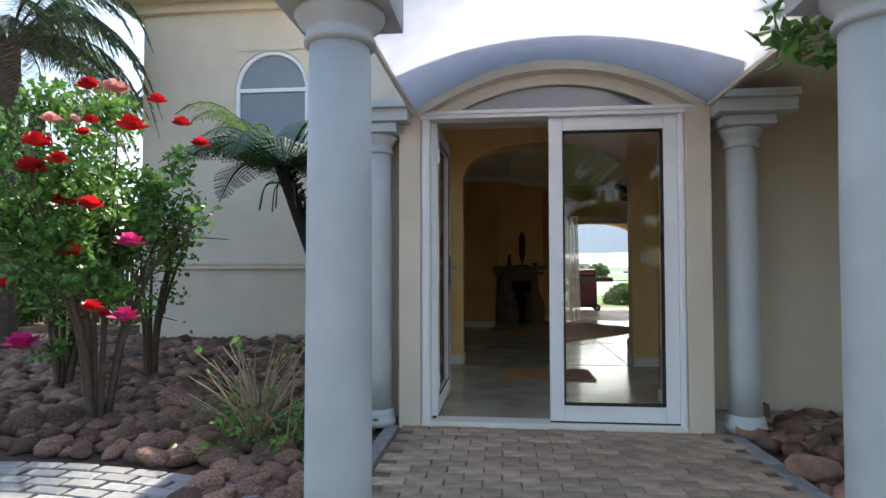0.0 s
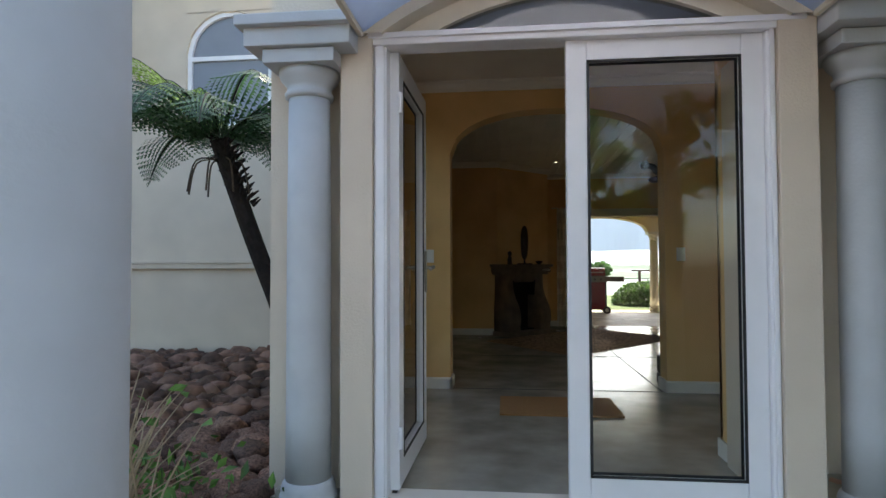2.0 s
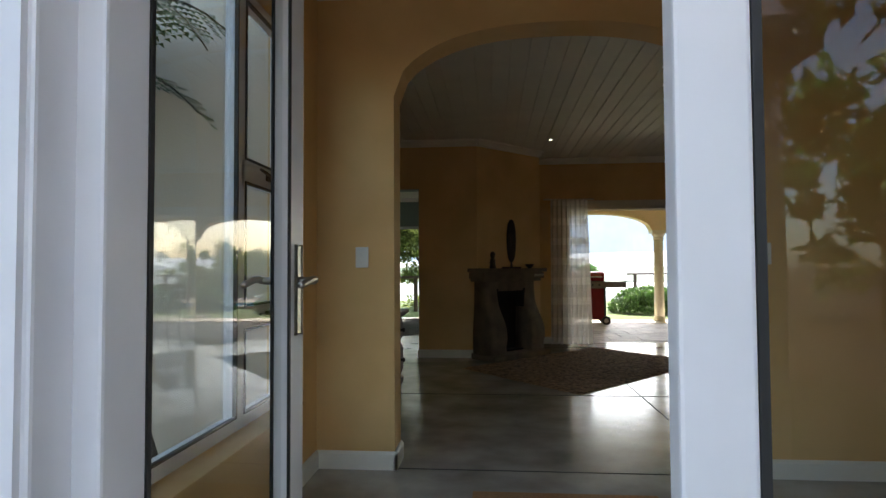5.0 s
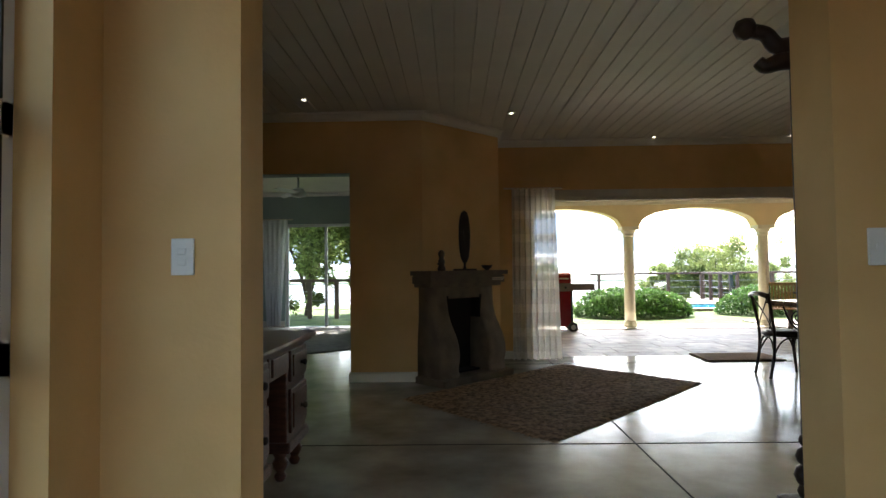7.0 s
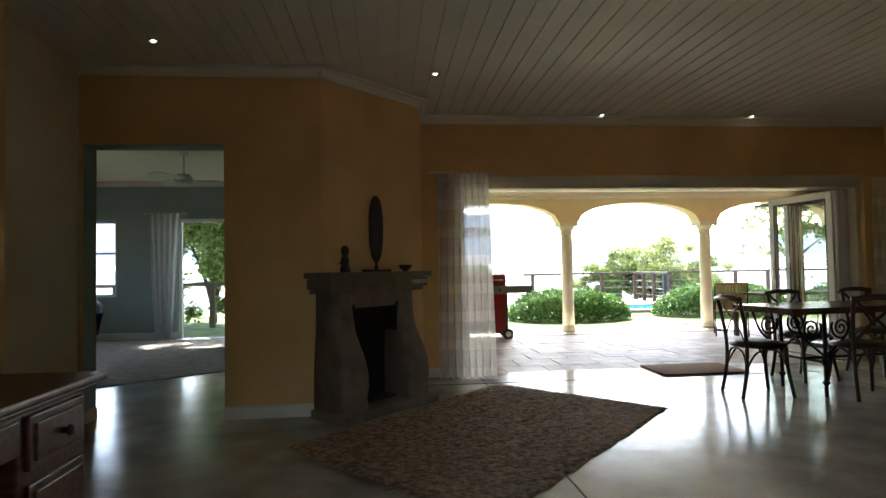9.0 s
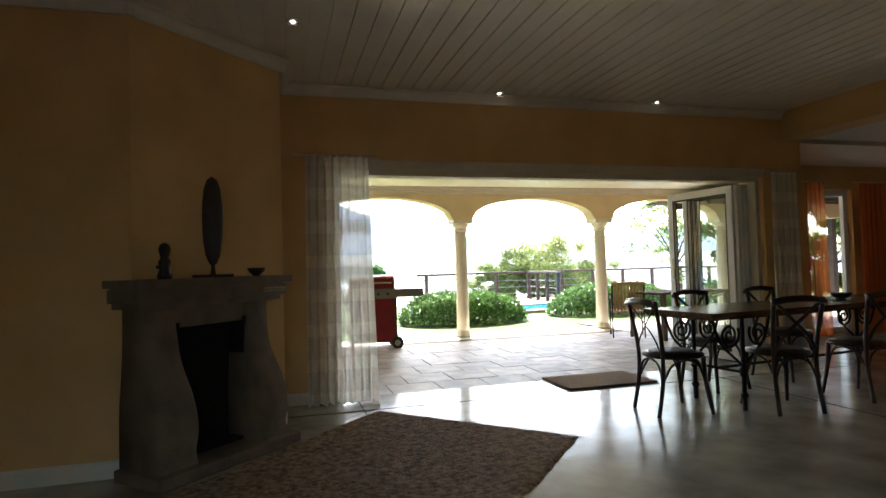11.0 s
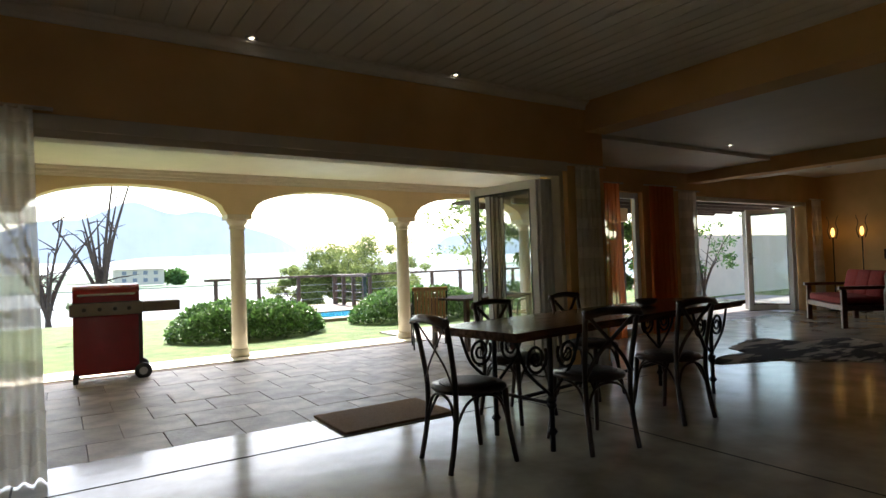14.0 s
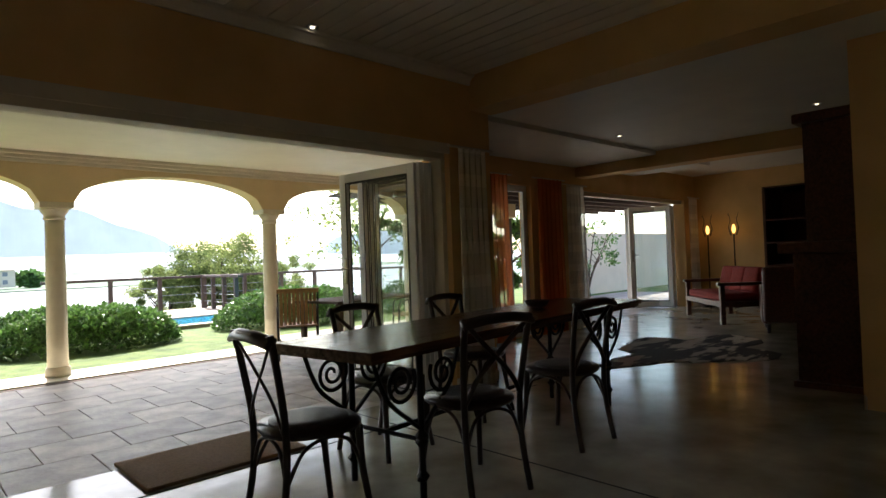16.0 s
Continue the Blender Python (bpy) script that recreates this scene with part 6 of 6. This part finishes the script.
def tree_fern():
    t = thing("tree_fern", pose(-1.12, 7.6, -0.05), "tree fern with a dark fibrous trunk against the house wall", "tree fern")
    bm = B()
    top = (-0.76, -0.12, 2.22)
    tube(bm, smooth_path([(0, 0, 0), (-0.18, -0.03, 0.6), (-0.48, -0.08, 1.42), top], 6), 0.075, 0.075, 12)
    for k in range(60):
        a, z = 2.4 * k, 1.5 + 0.6 * (k / 60)
        f = ((z + 0.15) / 2.25) ** 1.12
        p = Vector((top[0] * f, top[1] * f, z + 0.15))
        o = Vector((math.cos(a), math.sin(a), 0.5)).normalized()
        tube(bm, [p + o * 0.07, p + o * 0.15 + Vector((0, 0, 0.02))], 0.02, 0.006, 5)
    part("trunk", bm, M_FERNBARK, t)
    V, Fc = [], []
    st = B()
    for k in range(18):
        a = 6.283 * k / 18 + 0.2
        frond((V, Fc), top, (math.cos(a), math.sin(a)), 1.38 + 0.15 * math.sin(5 * k), 0.5 + 0.16 * math.cos(3 * k), 0.5 + 0.18 * math.sin(2 * k), 0.30, 34, k, st)
    raw("fronds", V, Fc, M_LEAF_FERN, t)
    V, Fc = [], []
    for k in range(4):
        a = 2.3 + 0.45 * k
        frond((V, Fc), top, (math.cos(a), math.sin(a)), 1.25, 0.85, 0.3, 0.2, 28, 50 + k, st)
    raw("young_fronds", V, Fc, M_LEAF_YOUNG, t)
    part("stalk", st, M_FERNBARK, t)
    bm = B()
    for k in range(8):
        a = 0.8 * k
        tube(bm, smooth_path([(top[0], top[1], 2.08), (top[0] + 0.2 * math.cos(a), top[1] + 0.2 * math.sin(a), 2.05), (top[0] + 0.27 * math.cos(a), top[1] + 0.27 * math.sin(a), 1.78)], 4), 0.006, 0.009, 5)
    part("dead_fronds", bm, M_BARK, t)


tree_fern()


def palm(m, h, n, length, seed, label):
    t = thing("palm_tree", m, label, "palm", "palms")
    bm = B()
    lathe(bm, [(0.2, 0), (0.15, h * 0.5), (0.16, h)], 12)
    part("trunk", bm, M_BARK, t)
    st = B()
    V, Fc = [], []
    r = random.Random(seed)
    for k in range(n):
        a = 2.4 * k
        d = Vector((math.cos(a), math.sin(a), 0))
        rise, dr = r.uniform(0.4, 1.6), r.uniform(1.2, 2.6)
        pts = [Vector((0, 0, h)) + d * length * u * (1 - 0.2 * u) + Vector((0, 0, rise * math.sin(u * 2) - dr * u * u)) for u in [i / 24 for i in range(25)]]
        tube(st, pts[::3], 0.02, 0.005, 5)
        side = Vector((-d.y, d.x, 0))
        for i in range(3, 24):
            for s in (-1, 1):
                for j in range(3):
                    b0 = pts[i].lerp(pts[i + 1], j / 3)
                    w = 0.62 * math.sin(math.pi * min(1, i / 24 * 0.9 + 0.12))
                    tip_ = b0 + side * s * w * 0.7 + d * w * 0.3 + Vector((0, 0, -w * r.uniform(0.3, 0.8)))
                    q = len(V)
                    V.extend([tuple(b0 - d * 0.014), tuple(b0 + d * 0.014), tuple(tip_)])
                    Fc.append((q, q + 1, q + 2))
    raw("fronds", V, Fc, M_LEAF_PALM, t)
    part("stalk", st, M_BARK, t)


PL = "feathery palm behind the garden"
palm(pose(-6.9, 9.3, -0.05), 4.5, 44, 2.7, 1, PL)
palm(pose(-7.0, 15.5, -0.05), 5.2, 24, 2.6, 2, PL)
palm(pose(-9.6, 13.0, -0.05), 4.4, 22, 2.6, 3, PL)
tree(pose(-9.6, 11.8, -0.05), 3.2, 1.8, 5000, "leafy garden tree by the picket fence", M_LEAF_ROSE, 31, 0.09, clumps=30)
tree(pose(-11.5, 8.0, -0.05), 4.6, 2.6, 6000, "leafy garden tree by the picket fence", M_LEAF_ROSE, 32, 0.12, clumps=34)
# trees behind the walker, seen in the door glass
for x, y, s in ((3.5, -7, 41), (8.0, -5.5, 42), (-2.5, -8.5, 43), (-8, -5, 44)):
    tree(pose(x, y, -0.05), 5.0, 2.6, 5000, "leafy tree across the drive", M_LEAF_ROSE, s, 0.13, clumps=36)
tree(pose(3.85, 3.75, -0.05), 3.3, 1.4, 18000, "leafy shrub tree beside the porch", M_LEAF_ROSE, 45, 0.05, clumps=70, low=0.4)
pf = thing("picket_fence", pose(-12, 12.6, -0.05), "dark wooden picket fence beside the house", "fence")
sm = None
for k in range(64):
    if sm is None:
        bm = B()
        box(bm, -0.035, 0.035, -0.012, 0.012, 0, 1.55)
        sm = part("picket", bm, M_RAIL, pf).data
    else:
        o = new("picket", sm)
        o.parent = pf
        o.location = (0.105 * k, 0, 0.04 * math.sin(k * 2.1))
bm = B()
for z in (0.3, 1.2):
    box(bm, 0, 6.7, 0.012, 0.05, z, z + 0.08)
part("rail", bm, M_RAIL, pf)


# ---- pieces: rocks, pavers, tiles ----
def rock_mesh(seed):
    bm = B()
    bmesh.ops.create_icosphere(bm, subdivisions=2, radius=1)
    for v in bm.verts:
        k = 1 + 0.45 * noise.noise(v.co * 1.1 + Vector((seed * 7.1, 0, 0))) + 0.16 * noise.noise(v.co * 2.6 + Vector((0, seed * 3.3, 0)))
        v.co *= k
    me = bpy.data.meshes.new("rock")
    bm.to_mesh(me)
    bm.free()
    for p in me.polygons:
        p.use_smooth = True
    me.materials.append(M_ROCK)
    return me


ROCKS = [rock_mesh(s) for s in range(7)]
bed = thing("rock_bed", pose(0, 0, 0), "bed of red-brown rounded river rocks beside the porch", "rock bed")


def rock_spots(r):
    x, y, out = 0, 0, []
    for _ in range(18000):
        x, y = r.uniform(-6.2, -0.42), r.uniform(3.9, 10.05)
        if x < -1.0 and y < 4.55 - 0.12 * (x + 1.6):
            continue
        if x > -0.62 and y > 5.1:
            continue
        out.append((x, y))
    for _ in range(2500):
        x, y = r.uniform(2.15, 5), r.uniform(3.9, 5.9)
        out.append((x, y))
    return out


rr = random.Random(99)
kept, cells = [], {}
for x, y in rock_spots(rr):
    s = rr.choice((0.06, 0.075, 0.085, 0.1, 0.125)) * rr.uniform(0.8, 1.15)
    c = (int(x // 0.3), int(y // 0.3))
    near = [q for i in (-1, 0, 1) for j in (-1, 0, 1) for q in cells.get((c[0] + i, c[1] + j), ())]
    if all((q[0] - x) ** 2 + (q[1] - y) ** 2 > (0.66 * (q[2] + s)) ** 2 for q in near):
        cells.setdefault(c, []).append((x, y, s))
        kept.append((x, y, s))
kept.sort(key=lambda q: (q[0] + 0.6) ** 2 + (q[1] - 4.4) ** 2)
V, Fc = [], []
for k, (x, y, s) in enumerate(kept):
    me = ROCKS[k % 7]
    m = Matrix.LocRotScale((x, y, -0.06 + s * 0.42), Euler((rr.uniform(-0.3, 0.3), rr.uniform(-0.3, 0.3), rr.uniform(0, 6.28))), (s * 1.18, s * 0.95, s * rr.uniform(0.6, 0.8)))
    if k < 290:
        o = new("rock", me)
        o.parent = bed
        o.matrix_basis = m
    else:
        n = len(V)
        V.extend([tuple(m @ v.co) for v in me.vertices])
        Fc.extend([tuple(n + i for i in p.vertices) for p in me.polygons])
tagged(raw("rubble", V, Fc, M_ROCK, bed, True), kind="stuff")


def slab_mesh(name, lx, ly, h, bevel, material):
    bm = B()
    box(bm, -lx / 2, lx / 2, -ly / 2, ly / 2, -h, 0, 0)
    top = [e for e in bm.edges if all(v.co.z > -1e-4 for v in e.verts)]
    bmesh.ops.bevel(bm, geom=top, offset=bevel, segments=1, affect="EDGES")
    me = bpy.data.meshes.new(name)
    bm.to_mesh(me)
    bm.free()
    me.materials.append(material)
    return me


path = B()
box(path, -0.30, 2.12, -3, 5.40, -0.2, -0.035)
box(path, -9, -0.25, -3, 3.5, -0.2, -0.037)
path = structure("pavement_path", path, M_SAND, "sandy bed of the clay paver path")
PV, PG = slab_mesh("paver", 0.196, 0.096, 0.05, 0.006, M_PAVER), slab_mesh("paver", 0.196, 0.096, 0.05, 0.006, M_PAVERGREY)
V, Fc, n_obj = [], [], 0
rp = random.Random(5)


def lay(me, x, y, a, as_object):
    m = Matrix.LocRotScale((x, y, -0.018 + rp.uniform(-0.003, 0.003)), Euler((rp.uniform(-0.01, 0.01), rp.uniform(-0.01, 0.01), a + rp.uniform(-0.02, 0.02))), None)
    if as_object:
        o = new("paver", me)
        o.parent = path
        o.matrix_basis = m
    else:
        n = len(V)
        V.extend([tuple(m @ v.co) for v in me.vertices])
        Fc.extend([tuple(n + i for i in p.vertices) for p in me.polygons])


y, row = 5.33, 0
while y > -1.0:
    x = -0.08 + (0.1 if row % 2 else 0.0)
    while x < 1.95:
        lay(PV, x, y, 0, y > 3.75)
        x += 0.202
    for ex in (-0.25, 2.06):
        if row % 2 == 0:
            lay(PG, ex, y - 0.05, radians(90), y > 3.75)
    y -= 0.102
    row += 1
tagged(raw("paving", V, Fc, M_PAVER, path), kind="stuff")
V, Fc = [], []
# curved drive edge beside the rock bed
for k in range(9):
    rad = 3.2 + 0.11 * k
    a = radians(40)
    while a < radians(150):
        px, py = -2.0 + rad * 1.1 * math.cos(a), 0.1 + (4.25 - 0.11 * k) * math.sin(a)
        if px < -0.42:
            lay(PV if k > 1 else PG, px, py, a + math.pi / 2 + 0.0, False)
        a += 0.204 / rad
tagged(raw("drive_paving", V, Fc, M_PAVERGREY, path), kind="stuff")

terr = bpy.data.objects["pavement_terrace"]
TL = slab_mesh("tile", 0.496, 0.496, 0.03, 0.004, M_TILE)
rt = random.Random(8)
y = FY1 + 0.25
row = 0
while y < 17.6:
    x = 1.55 + (0.24 if row % 2 else 0)
    while x < 9.8:
        o = new("tile", TL)
        o.parent = terr
        o.matrix_basis = Matrix.LocRotScale((x, y, PZ + 0.012 + rt.uniform(-0.002, 0.002)), Euler((rt.uniform(-0.003, 0.003), rt.uniform(-0.003, 0.003), rt.choice((0, 1.5708, 3.1416)))), None)
        x += 0.5
    y += 0.5
    row += 1
